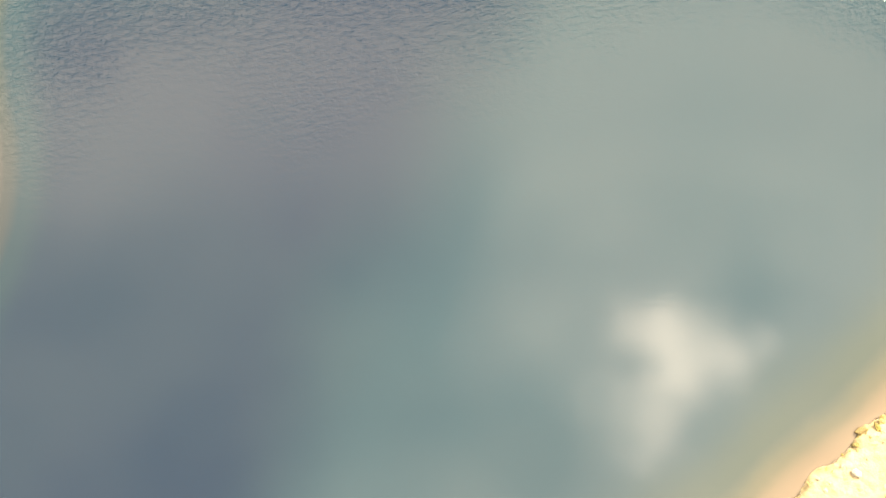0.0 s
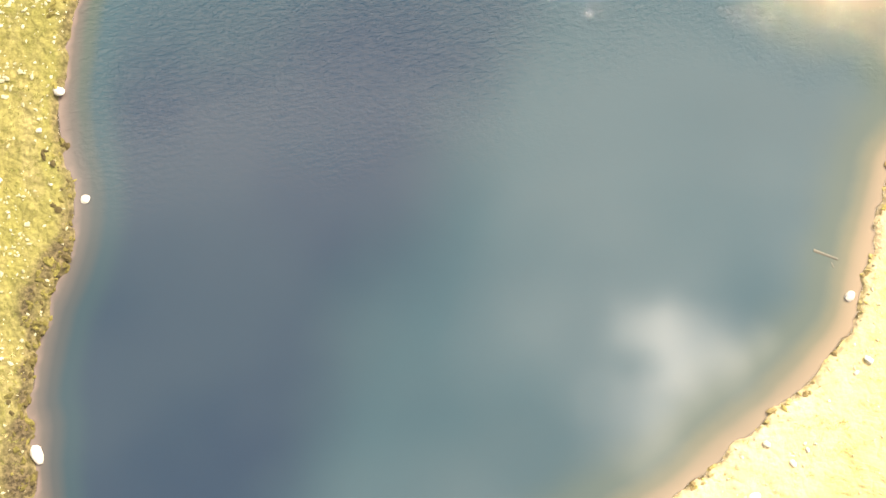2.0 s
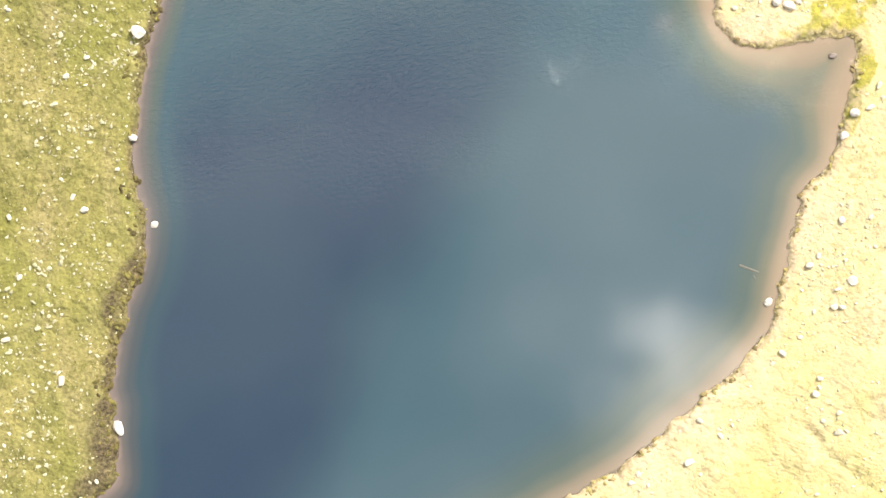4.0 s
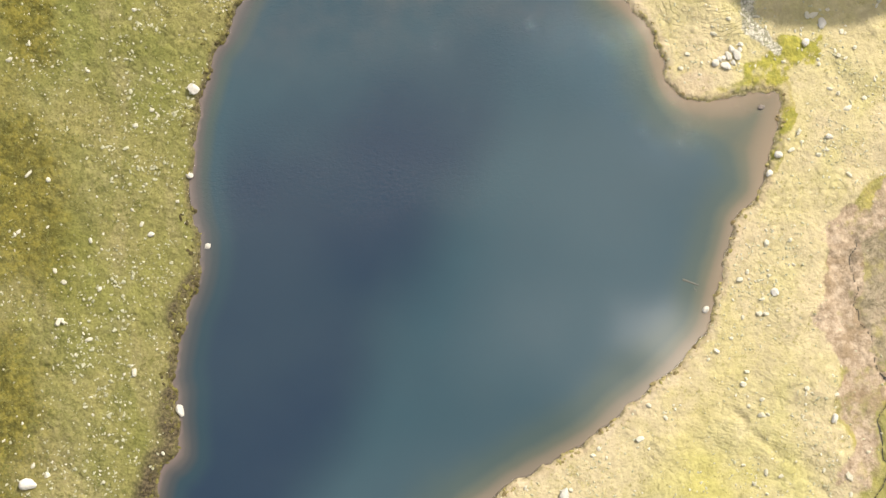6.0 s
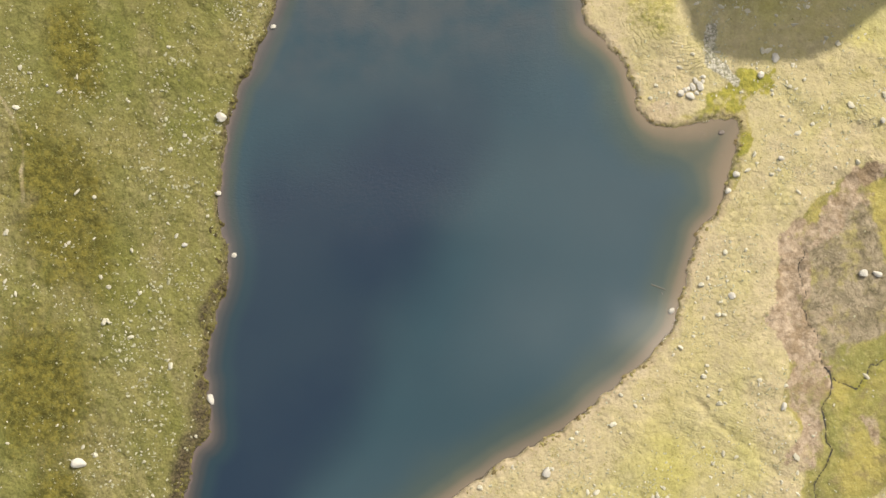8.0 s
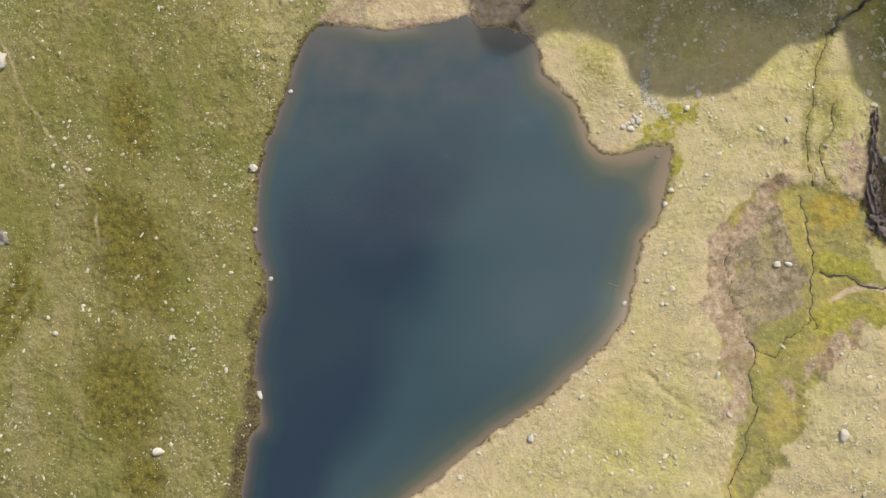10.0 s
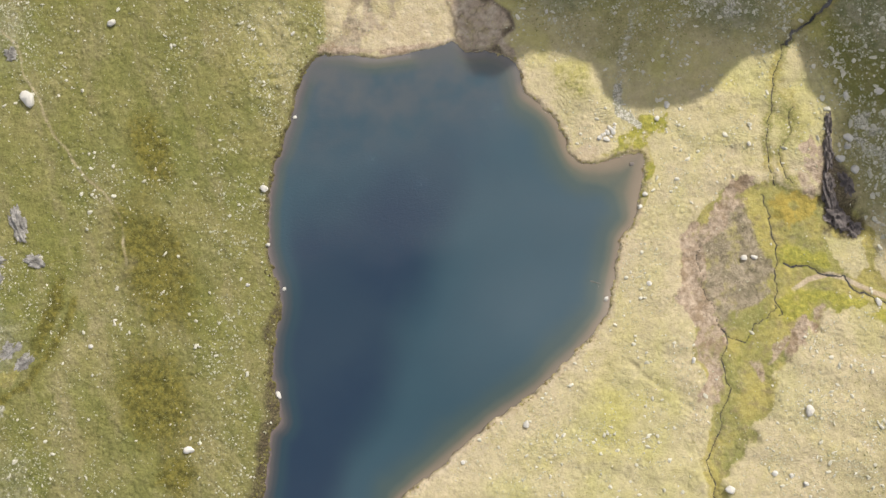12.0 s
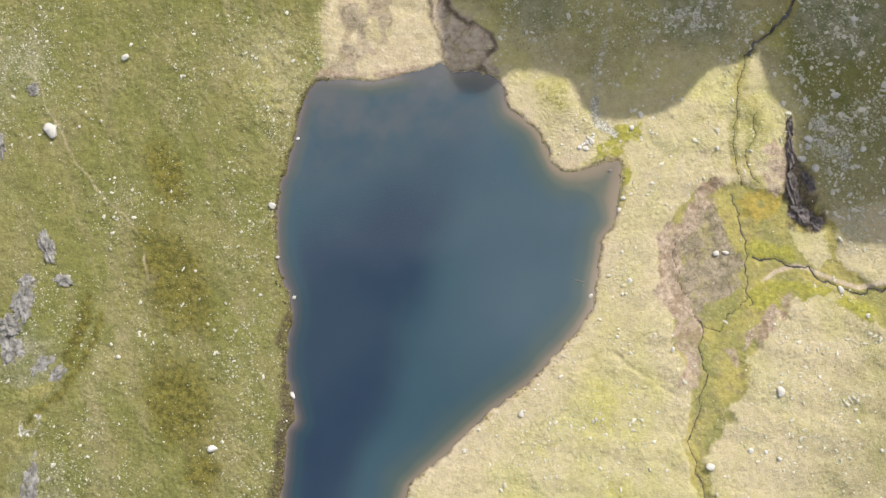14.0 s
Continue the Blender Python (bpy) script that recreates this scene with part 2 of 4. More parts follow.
    ledge = m.math("MULTIPLY", m.math("MULTIPLY", m.span(ledge, 0.0, 0.85), m.span(ledge, 1.0, 0.85)), m.attr("tread"))
    relief = m.math("ADD", relief, m.math("MULTIPLY", m.math("MULTIPLY", ledge, 0.05), m.noise(1.4, 3, 0.6, 0.35, 0.6)))
    rough = m.span(m.attr("mud"), 0.0, 1.0, 0.95, 0.6)
    return m.finish(color, rough, m.bump(relief, 0.8, 1.0), 0.2)


def water_material():
    m = Nodes("lake_water")
    depth = m.attr("depth")
    thick = m.span(depth, 0.0, 0.06)
    sep = m.node("ShaderNodeSeparateXYZ", Vector=m.where)
    tan_silt = m.mix(m.span(sep.outputs["Y"], 19.0, 25.0), (0.205, 0.157, 0.106), (0.165, 0.145, 0.132))
    cloudy = m.math("ADD", depth, m.math("MULTIPLY", m.math("SUBTRACT", m.noise(0.5, 4, 0.6), 0.5), m.span(depth, 0.05, 0.4, 0.0, 0.22)))
    body = m.mix(m.span(cloudy, 0.05, 0.25), m.mix(m.attr("west"), tan_silt, (0.150, 0.118, 0.104)), m.mix(m.attr("west"), (0.098, 0.100, 0.068), (0.078, 0.070, 0.066)))
    # darker body colours on the western side of a diagonal across the lake
    body = m.mix(m.span(cloudy, 0.15, 0.55), body, m.mix(m.attr("trench"), (0.040, 0.067, 0.061), (0.034, 0.044, 0.050)))
    body = m.mix(m.span(cloudy, 0.50, 1.35), body, m.mix(m.attr("trench"), (0.0205, 0.0570, 0.0785), (0.0110, 0.0360, 0.0530)))
    body = m.mix(m.span(depth, 1.5, 3.4), body, (0.0055, 0.0235, 0.050))
    body = m.mix(m.math("MULTIPLY", m.noise(0.09, 3, 0.5, 0.4, 0.65), 0.25), body, (0.024, 0.052, 0.068))
    # silt stirred up by the inflow off the northern fan
    body = m.mix(m.math("MULTIPLY", m.span(sep.outputs["Y"], 15.0, 26.0), m.noise(0.22, 3, 0.55, 0.25, 0.7)), body, (0.072, 0.078, 0.080))
    # wind ripples, a hand to half a metre long, livelier in the gusts and in the open north
    place = m.node("ShaderNodeMapping", Vector=m.where, Rotation=(0.0, 0.0, -0.15), Scale=(0.62, 1.0, 1.0)).outputs[0]
    ripple = m.math("ADD", m.noise(6.6, 3, 0.6, vector=place, warp=0.6), m.math("MULTIPLY", m.noise(14.0, 2, 0.5, vector=place, warp=0.3), 0.35))
    open_water = m.span(m.math("MULTIPLY_ADD", m.noise(0.14, 2, 0.5), 9.0), 11.0, 19.0)
    open_water.node.inputs["Value"].links[0].from_node.inputs[2].default_value = 0.0
    m.tree.links.new(sep.outputs["Y"], open_water.node.inputs["Value"].links[0].from_node.inputs[2])
    height = m.math("MULTIPLY", ripple, m.math("MULTIPLY_ADD", open_water, 0.036))
    height.node.inputs[1].links[0].from_node.inputs[2].default_value = 0.0006
    normal = m.bump(height, 1.0, 1.0)
    clear = m.node("ShaderNodeBsdfTransparent", Color=(0.93, 0.97, 0.95))
    deep = m.node("ShaderNodeBsdfDiffuse", Color=body)
    under = m.node("ShaderNodeMixShader", Fac=thick)
    m.tree.links.new(clear.outputs[0], under.inputs[1])
    m.tree.links.new(deep.outputs[0], under.inputs[2])
    gloss = m.node("ShaderNodeBsdfGlossy", Color=(1, 1, 1), Roughness=0.04, Normal=normal)
    fresnel = m.node("ShaderNodeFresnel", IOR=1.44, Normal=normal)
    top = m.node("ShaderNodeMixShader", Fac=fresnel.outputs[0])
    m.tree.links.new(under.outputs[0], top.inputs[1])
    m.tree.links.new(gloss.outputs[0], top.inputs[2])
    m.tree.links.new(top.outputs[0], m.out.inputs["Surface"])
    return m.mat


def stone_material(name, a, c):
    m = Nodes(name)
    own = m.node("ShaderNodeObjectInfo").outputs["Random"]
    isle = m.node("ShaderNodeNewGeometry").outputs["Random Per Island"]
    tone = m.mix(m.math("FRACT", m.math("ADD", own, isle)), a, c)
    tone = m.mix(m.math("MULTIPLY", m.noise(6.0, 4, 0.65, 0.58, 0.75), 0.6), tone, (0.40, 0.375, 0.30))
    tone = m.mix(m.math("MULTIPLY", m.noise(3.0, 4, 0.7, 0.58, 0.72), 0.25), tone, (0.44, 0.42, 0.25))
    return m.finish(tone, 0.88, m.bump(m.noise(9.0, 5, 0.7), 0.7, 0.06), 0.25)


def outcrop_material():
    m = Nodes("weathered_gneiss")
    tone = m.mix(m.noise(1.4, 5, 0.7, 0.36, 0.64), (0.38, 0.36, 0.325), (0.17, 0.16, 0.14))
    tone = m.mix(m.math("MULTIPLY", m.noise(0.9, 4, 0.6, 0.55, 0.68), 0.7), tone, (0.15, 0.145, 0.05))
    return m.finish(tone, 0.9, m.bump(m.noise(4.0, 6, 0.7), 0.8, 0.2), 0.25)


# wet inlet stone; on the eastern steps the dark tone stands for shade
def wet_shaded_rock_material():
    m = Nodes("wet_or_shaded_rock")
    tone = m.mix(m.noise(1.6, 5, 0.7, 0.36, 0.66), (0.095, 0.080, 0.076), (0.210, 0.180, 0.160))
    return m.finish(tone, 0.55, m.bump(m.noise(4.0, 6, 0.7), 0.8, 0.2), 0.35)


def blade_material(name, a, b):
    m = Nodes(name)
    isle = m.node("ShaderNodeNewGeometry").outputs["Random Per Island"]
    tone = m.mix(isle, a, b)
    tone = m.mix(m.noise(0.5, 3, 0.6, 0.4, 0.65), tone, tuple(0.75 * v for v in b))
    return m.finish(tone, 0.8, None, 0.2)


TURF, WATER, GNEISS, WET_SHADED_ROCK = ground_material(), water_material(), outcrop_material(), wet_shaded_rock_material()
BOULDER = stone_material("white_granite", (0.68, 0.65, 0.58), (0.55, 0.525, 0.46))
STONE = stone_material("pale_granite", (0.66, 0.63, 0.51), (0.48, 0.455, 0.35))
PEBBLE = stone_material("lichened_pebbles", (0.49, 0.48, 0.345), (0.32, 0.315, 0.20))
STRAW = blade_material("straw_blades", (0.54, 0.46, 0.25), (0.44, 0.40, 0.16))
GREEN = blade_material("olive_blades", (0.23, 0.215, 0.085), (0.155, 0.160, 0.040))

# ---- the plan, in metres ----
WEST = [(-6.1, 26.9), (-7.1, 26.0), (-8.2, 24.3), (-9.1, 22.5), (-9.9, 21.1), (-10.6, 19.8), (-11.3, 19.0), (-11.8, 17.7), (-12.6, 15.4), (-13.0, 13.6), (-13.3, 12.2), (-13.3, 10.4),
        (-13.1, 8.9), (-13.4, 7.3), (-14.0, 5.9), (-14.5, 4.9), (-15.2, 2.3), (-15.1, 1.3), (-15.3, -0.0), (-15.4, -1.7), (-16.3, -2.4), (-16.9, -3.9), (-17.5, -5.7), (-18.3, -7.6)]
SOUTH = [(-19.8, -12.8), (-19.2, -17.9), (-15.4, -19.7), (-11.6, -16.5)]
EAST = [(-8.2, -10.6), (-6.9, -9.5), (-4.1, -8.2), (-1.7, -7.0), (1.1, -5.6), (3.5, -4.8), (5.5, -4.0), (7.3, -2.9), (9.65, -1.55), (10.95, -0.55), (12.3, 0.6), (12.9, 1.9),
        (13.7, 3.5), (14.6, 5.4), (15.2, 6.3), (16.4, 7.2), (17.4, 9.2), (18.4, 11.1), (18.9, 12.7), (18.5, 13.0)]
NORTH = [(17.4, 13.1), (16.2, 12.9), (14.9, 13.0), (13.8, 13.2), (13.0, 13.8), (12.7, 15.0), (12.6, 16.5), (12.2, 17.8), (11.3, 19.1), (10.4, 20.2), (10.5, 21.8), (10.4, 22.9),
         (9.6, 23.8), (8.2, 24.4), (6.5, 24.7), (5.6, 25.9), (2.6, 25.7), (-0.9, 25.9), (-3.5, 26.8), (-5.3, 27.1)]
LAKE = WEST + SOUTH + EAST + NORTH
TRAIL = [(-32.0, 38.4), (-31.2, 36.0), (-29.5, 33.3), (-29.3, 30.4), (-28.6, 28.4), (-28.5, 26.6), (-28.0, 25.1), (-27.0, 22.9), (-26.2, 20.9), (-25.1, 19.6), (-24.2, 17.4), (-24.6, 13.3)]
TRACK = [(-24.6, 13.3), (-25.6, 10.6), (-28.8, 8.4), (-31.2, 6.1), (-31.9, 2.3), (-32.0, -0.6), (-32.0, -3.5)]
BOG = [(19.7, 4.6), (21.0, 5.8), (23.4, 7.3), (25.9, 9.3), (27.1, 8.4), (29.6, 7.2), (33.0, 5.8), (36.0, 1.6), (35.4, -1.5), (38.3, -5.5), (42.7, -7.7), (41.4, -11.5), (36.9, -8.4), (34.9, -4.6),
       (31.4, -3.5), (28.9, -4.4), (25.1, -7.0), (22.7, -9.9), (20.1, -12.8), (17.8, -15.7), (16.9, -20.7), (15.5, -20.4), (16.5, -12.8), (18.6, -8.8), (18.4, -6.1), (18.9, -2.2), (18.8, 1.6)]
BROOKS = {
    "bog_brook": ([(27.4, 7.0), (27.7, 5.5), (27.5, 4.0), (27.5, 1.8), (26.9, -0.1), (25.9, -3.1)], 0.085),
    "lower_brook": ([(21.4, -3.1), (20.7, -5.8), (19.6, -9.1), (18.1, -11.2), (16.8, -13.3), (16.7, -15.9), (16.2, -19.6)], 0.08),
    "eastern_brook": ([(27.6, 1.1), (29.4, 0.1), (31.8, -1.0), (32.7, -2.3), (34.2, -3.5), (36.0, -4.6), (39.0, -4.8), (44.8, -5.8)], 0.14),
    "upper_brook": ([(41.9, 25.8), (40.2, 24.3), (38.4, 22.1), (37.2, 21.3), (35.3, 20.6), (33.5, 19.1)], 0.27),
    "thin_brook": ([(33.5, 19.1), (32.2, 17.7), (31.0, 15.2), (29.4, 11.7), (28.9, 9.7), (28.9, 7.5)], 0.075),
    "side_brook": ([(32.2, 13.7), (31.1, 11.2), (29.9, 9.9), (30.0, 8.3), (30.4, 7.4)], 0.06),
    "fen_rill": ([(21.3, 4.4), (20.9, 2.4), (20.4, 0.2), (20.8, -0.9), (20.8, -2.5), (21.3, -3.3)], 0.05),
    "bog_rill": ([(21.5, -3.6), (22.6, -4.2), (23.7, -3.4), (25.0, -2.9), (25.8, -2.2)], 0.07),
}
CREASES = [[(12.8, -3.7), (13.7, -5.0), (15.2, -6.9), (17.2, -9.0)], [(22.9, 11.8), (24.4, 12.3), (25.9, 13.2)], [(9.5, -3.6), (11.6, -3.4), (13.4, -4.3)]]
SANDBAR = [(27.8, -1.3), (29.3, -0.8), (31.1, -0.8), (32.1, -1.3), (33.0, -2.1), (34.3, -3.2), (36.0, -4.3), (38.5, -4.5)]
GULLY = [(22.9, 27.7), (21.3, 24.6), (19.4, 21.7), (18.1, 18.7), (17.9, 16.8), (18.9, 15.1)]
FAN = [(-1.3, 39.7), (-4.1, 31.5), (-5.4, 27.4), (-3.5, 26.7), (2.7, 25.4), (5.6, 25.7), (8.3, 24.2), (10.4, 23.4), (11.3, 26.8), (10.0, 28.9), (8.9, 30.8), (8.7, 39.8)]
FANMUD = [(-1.3, 36.6), (-1.9, 33.4), (-2.6, 31.9), (-2.3, 30.2), (-3.4, 28.6), (-5.0, 27.7), (-3.8, 26.9), (-1.8, 26.5), (-2.2, 27.3), (-1.1, 28.3), (0.4, 28.5), (1.6, 29.5), (2.5, 32.3), (3.7, 35.4)]
FAN_ISLES = ((-3.7, 29.7, 1.0, 0.9, 0), (-2.9, 31.3, 0.9, 0.9, 0), (0.6, 30.6, 0.9, 1.7, -10), (-1.3, 30.4, 0.4, 1.3, -10), (0.2, 33.5, 0.9, 1.5, 0))
MIRE_EDGE = [(8.0, 32.0), (8.0, 30.5), (8.9, 28.7), (10.1, 28.7), (10.9, 27.5), (11.1, 26.3), (10.1, 25.6)]
MIRE_RIB = [(6.3, 32.5), (5.8, 29.8), (5.7, 27.6), (6.0, 26.0), (6.1, 24.9), (7.6, 24.5), (9.2, 24.3), (10.1, 23.3)]
MIRE = [(6.4, 37.5), (5.9, 32.2), (5.9, 29.7), (5.7, 27.4), (6.3, 25.6), (6.6, 24.6), (8.8, 24.0), (10.5, 23.2), (10.6, 24.1), (10.0, 25.2), (11.1, 25.9), (11.1, 27.1), (10.0, 28.9), (8.7, 30.0), (8.4, 31.7), (9.1, 37.6)]
BLUFF = [(35.0, 12.5), (35.5, 12.3), (34.6, 10.7), (34.4, 8.1), (35.1, 7.1), (34.6, 4.8), (35.2, 2.7), (34.9, 1.6), (33.5, 1.7), (32.0, 2.3), (31.8, 3.4), (32.4, 5.9), (33.2, 8.4), (34.0, 10.3)]
# covers of the bog: bare rim, grey fen, golden and green moss, a dry isle; then the moss round the inlet
RIM = [(22.6, 5.8), (21.2, 6.1), (19.8, 5.3), (19.4, 4.0), (18.6, 2.3), (18.1, 0.4), (18.1, -1.2), (18.9, -2.9), (18.7, -4.1), (18.8, -6.0), (17.8, -8.0), (18.1, -9.0), (19.2, -8.9), (20.0, -6.8),
       (20.4, -5.0), (21.0, -4.4), (21.3, -3.2), (20.8, -2.5), (20.8, -0.9), (20.4, 0.1), (21.1, 3.3), (21.4, 4.4)]
RIM_NORTH = [(27.3, 8.9), (25.1, 8.9), (24.6, 7.7), (22.2, 5.7), (20.5, 5.4), (21.7, 4.0), (24.0, 5.5), (25.7, 6.6)]
FEN = [(22.1, 5.5), (25.3, 7.0), (26.0, 5.2), (26.4, 2.2), (26.5, 0.6), (25.8, -1.0), (24.2, -1.9), (22.0, -2.1), (20.3, -3.4), (19.8, -0.2), (20.1, 2.4), (20.9, 4.2)]
GOLDEN = [(28.2, 6.6), (30.5, 6.5), (32.0, 5.5), (31.5, 3.2), (30.1, 3.6), (28.5, 3.8), (28.0, 4.7)]
GREEN_MID = [(27.7, 2.6), (30.1, 2.0), (31.0, 1.0), (31.4, -0.6), (29.6, -0.1), (27.6, 1.1)]
GREEN_LOW = [(26.7, -1.5), (29.6, -1.5), (31.6, -2.1), (34.1, -4.1), (36.8, -6.9), (36.1, -8.7), (34.4, -6.2), (32.0, -4.0), (28.9, -3.7), (25.2, -3.7), (23.1, -5.2), (21.1, -6.6), (22.9, -3.6)]
DRY_ISLE = [(31.8, 2.3), (34.9, 1.2), (34.5, -1.0), (33.1, -2.2), (32.0, -0.9), (31.7, 0.5)]
INLET_MOSS = [(15.5, 13.1), (16.1, 13.2), (17.2, 13.4), (17.0, 14.2), (18.3, 15.0), (19.5, 15.8), (21.4, 15.6), (21.3, 14.9), (19.7, 14.0), (19.2, 13.1), (18.4, 13.1), (17.8, 13.5), (16.7, 13.1), (15.7, 12.8)]
SHORE_MOSS = [(19.0, 13.4), (19.4, 12.7), (19.3, 11.3), (18.6, 10.5), (17.8, 9.6), (17.4, 8.9), (17.1, 9.5), (18.1, 10.7), (18.6, 11.9), (18.6, 12.7)]
FURROW = [(-28.9, 11.5), (-29.7, 9.8), (-30.6, 8.8), (-31.9, 7.5), (-33.3, 6.1), (-35.6, 5.3), (-37.2, 4.3)]
LILAC = ((29.2, -3.6, 1.3, 0.8, 35), (27.2, -4.6, 1.4, 0.8, 25), (24.9, -5.7, 1.7, 0.6, 35), (23.1, -7.4, 0.6, 1.4, -15), (31.6, 6.8, 0.7, 1.5, -10))
# how far the shadow of the eastern crest reaches over the plain
SHADE = [(9.7, 39.8), (6.9, 33.1), (6.4, 29.3), (6.0, 25.0), (6.7, 22.6), (8.0, 22.0), (10.0, 22.6), (11.6, 23.4), (14.3, 22.4), (16.0, 21.0), (16.3, 18.7), (17.5, 16.9), (20.5, 16.0), (23.1, 15.8),
         (25.8, 16.3), (27.4, 17.6), (29.6, 18.6), (31.5, 18.4), (34.3, 19.1), (33.7, 16.2), (33.8, 13.9), (34.8, 11.8), (33.0, 6.3), (32.4, 3.5), (33.7, 2.2), (35.3, 1.2), (35.4, -0.4), (39.1, -2.0)]


# ---- arithmetic on the plan ----
def lattice(ix, iy, seed):
    h = (ix * 374761393 + iy * 668265263 + seed * 974634777) & 0xFFFFFFFF
    h = ((h ^ (h >> 13)) * 1274126177) & 0xFFFFFFFF
    return ((h ^ (h >> 16)) & 0xFFFF) / 65535.0


def fbm(x, y, scale, octaves=4, seed=0, gain=0.5):
    """Value noise from 0 to 1 with features of 1/scale metres."""
    total, amp, norm = np.zeros_like(x), 1.0, 0.0
    for o in range(octaves):
        u, v = x * scale * 2**o + 17.3 * o, y * scale * 2**o - 9.1 * o
        ix, iy = np.floor(u).astype(np.int64), np.floor(v).astype(np.int64)
        fx, fy = u - ix, v - iy
        fx, fy = fx * fx * (3 - 2 * fx), fy * fy * (3 - 2 * fy)
        s = seed + 31 * o
        top = lattice(ix, iy, s) * (1 - fx) + lattice(ix + 1, iy, s) * fx
        low = lattice(ix, iy + 1, s) * (1 - fx) + lattice(ix + 1, iy + 1, s) * fx
        total += amp * (top * (1 - fy) + low * fy)
        norm += amp
        amp *= gain
    return total / norm


def step(value, lo, hi):
    t = np.clip((value - lo) / (hi - lo), 0, 1)
    return t * t * (3 - 2 * t)


def to_line(x, y, line, closed=False):
    """Distance to a polyline."""
    best = np.full(x.shape, 1e9)
    ends = list(zip(line, line[1:] + line[:1])) if closed else list(zip(line, line[1:]))
    for (ax, ay), (bx, by) in ends:
        dx, dy = bx - ax, by - ay
        k = np.clip(((x - ax) * dx + (y - ay) * dy) / (dx * dx + dy * dy), 0, 1)
        best = np.minimum(best, (x - ax - k * dx) ** 2 + (y - ay - k * dy) ** 2)
    return np.sqrt(best)


def to_area(x, y, line):
    """Distance to an outline, negative inside it."""
    inside = np.zeros(x.shape, bool)
    for (ax, ay), (bx, by) in zip(line, line[1:] + line[:1]):
        if ay != by:
            inside ^= ((ay > y) != (by > y)) & (x < (bx - ax) * (y - ay) / (by - ay) + ax)
    d = to_line(x, y, line, True)
    return np.where(inside, -d, d)


def smooth_line(line, closed=False, n=4):
    """Catmull-Rom through the corners of a plan line."""
    pts = [Vector(p) for p in line]
    out = []
    last = len(pts) if closed else len(pts) - 1
    for i in range(last):
        if closed:
            a, b, c, d = (pts[(i + k) % len(pts)] for k in (-1, 0, 1, 2))
        else:
            a, b, c, d = pts[max(i - 1, 0)], pts[i], pts[i + 1], pts[min(i + 2, len(pts) - 1)]
        for k in range(n):
            t = k / n
            p = 0.5 * (2 * b + (c - a) * t + (2 * a - 5 * b + 4 * c - d) * t * t + (3 * b - 3 * c + d - a) * t**3)
            out.append((p.x, p.y))
    if not closed:
        out.append(tuple(line[-1]))
    return out


SHORE = smooth_line(LAKE, True, 3)
BOG_EDGE, FAN_EDGE = smooth_line(BOG, True, 2), FAN
HUMP = (16.1, 19.3)


def wander(line):
    """The same line with the small bends of a brook."""
    out = []
    for (ax, ay), (bx, by) in zip(line, line[1:]):
        for k in range(3):
            px, py = ax + (bx - ax) * k / 3, ay + (by - ay) * k / 3
            out.append((px + 0.55 * noise.noise((px * 0.8, py * 0.8, 1)) + 0.2 * noise.noise((px * 2.6, py * 2.6, 4)), py + 0.55 * noise.noise((px * 0.8, py * 0.8, 7)) + 0.2 * noise.noise((px * 2.6, py * 2.6, 9))))
    return out + [line[-1]]


LINES = {name: (wander(smooth_line(line, n=3)), width) for name, (line, width) in BROOKS.items()}


def shore_distance(x, y):
    """Metres from the waterline: land above zero, water below, with a ragged edge."""
    d = to_area(x, y, SHORE)
    ragged = (fbm(x, y, 1.1, 4, 5, 0.6) - 0.5) * 0.75 + (fbm(x, y, 4.0, 3, 8) - 0.5) * 0.22
    return d + ragged * np.exp(-np.abs(d) / 1.5)


def western(x, y):
    """1 on the western shore, 0 on the eastern."""
    line_x = np.interp(y, (-25, -12, 27, 60), (-18.0, -15.0, -4.5, 3.0))
    line_x = line_x + 5.0 * (fbm(x, y, 0.22, 4, 77, 0.6) - 0.5)
    return 1 - step(x - line_x, -2.2, 2.2)


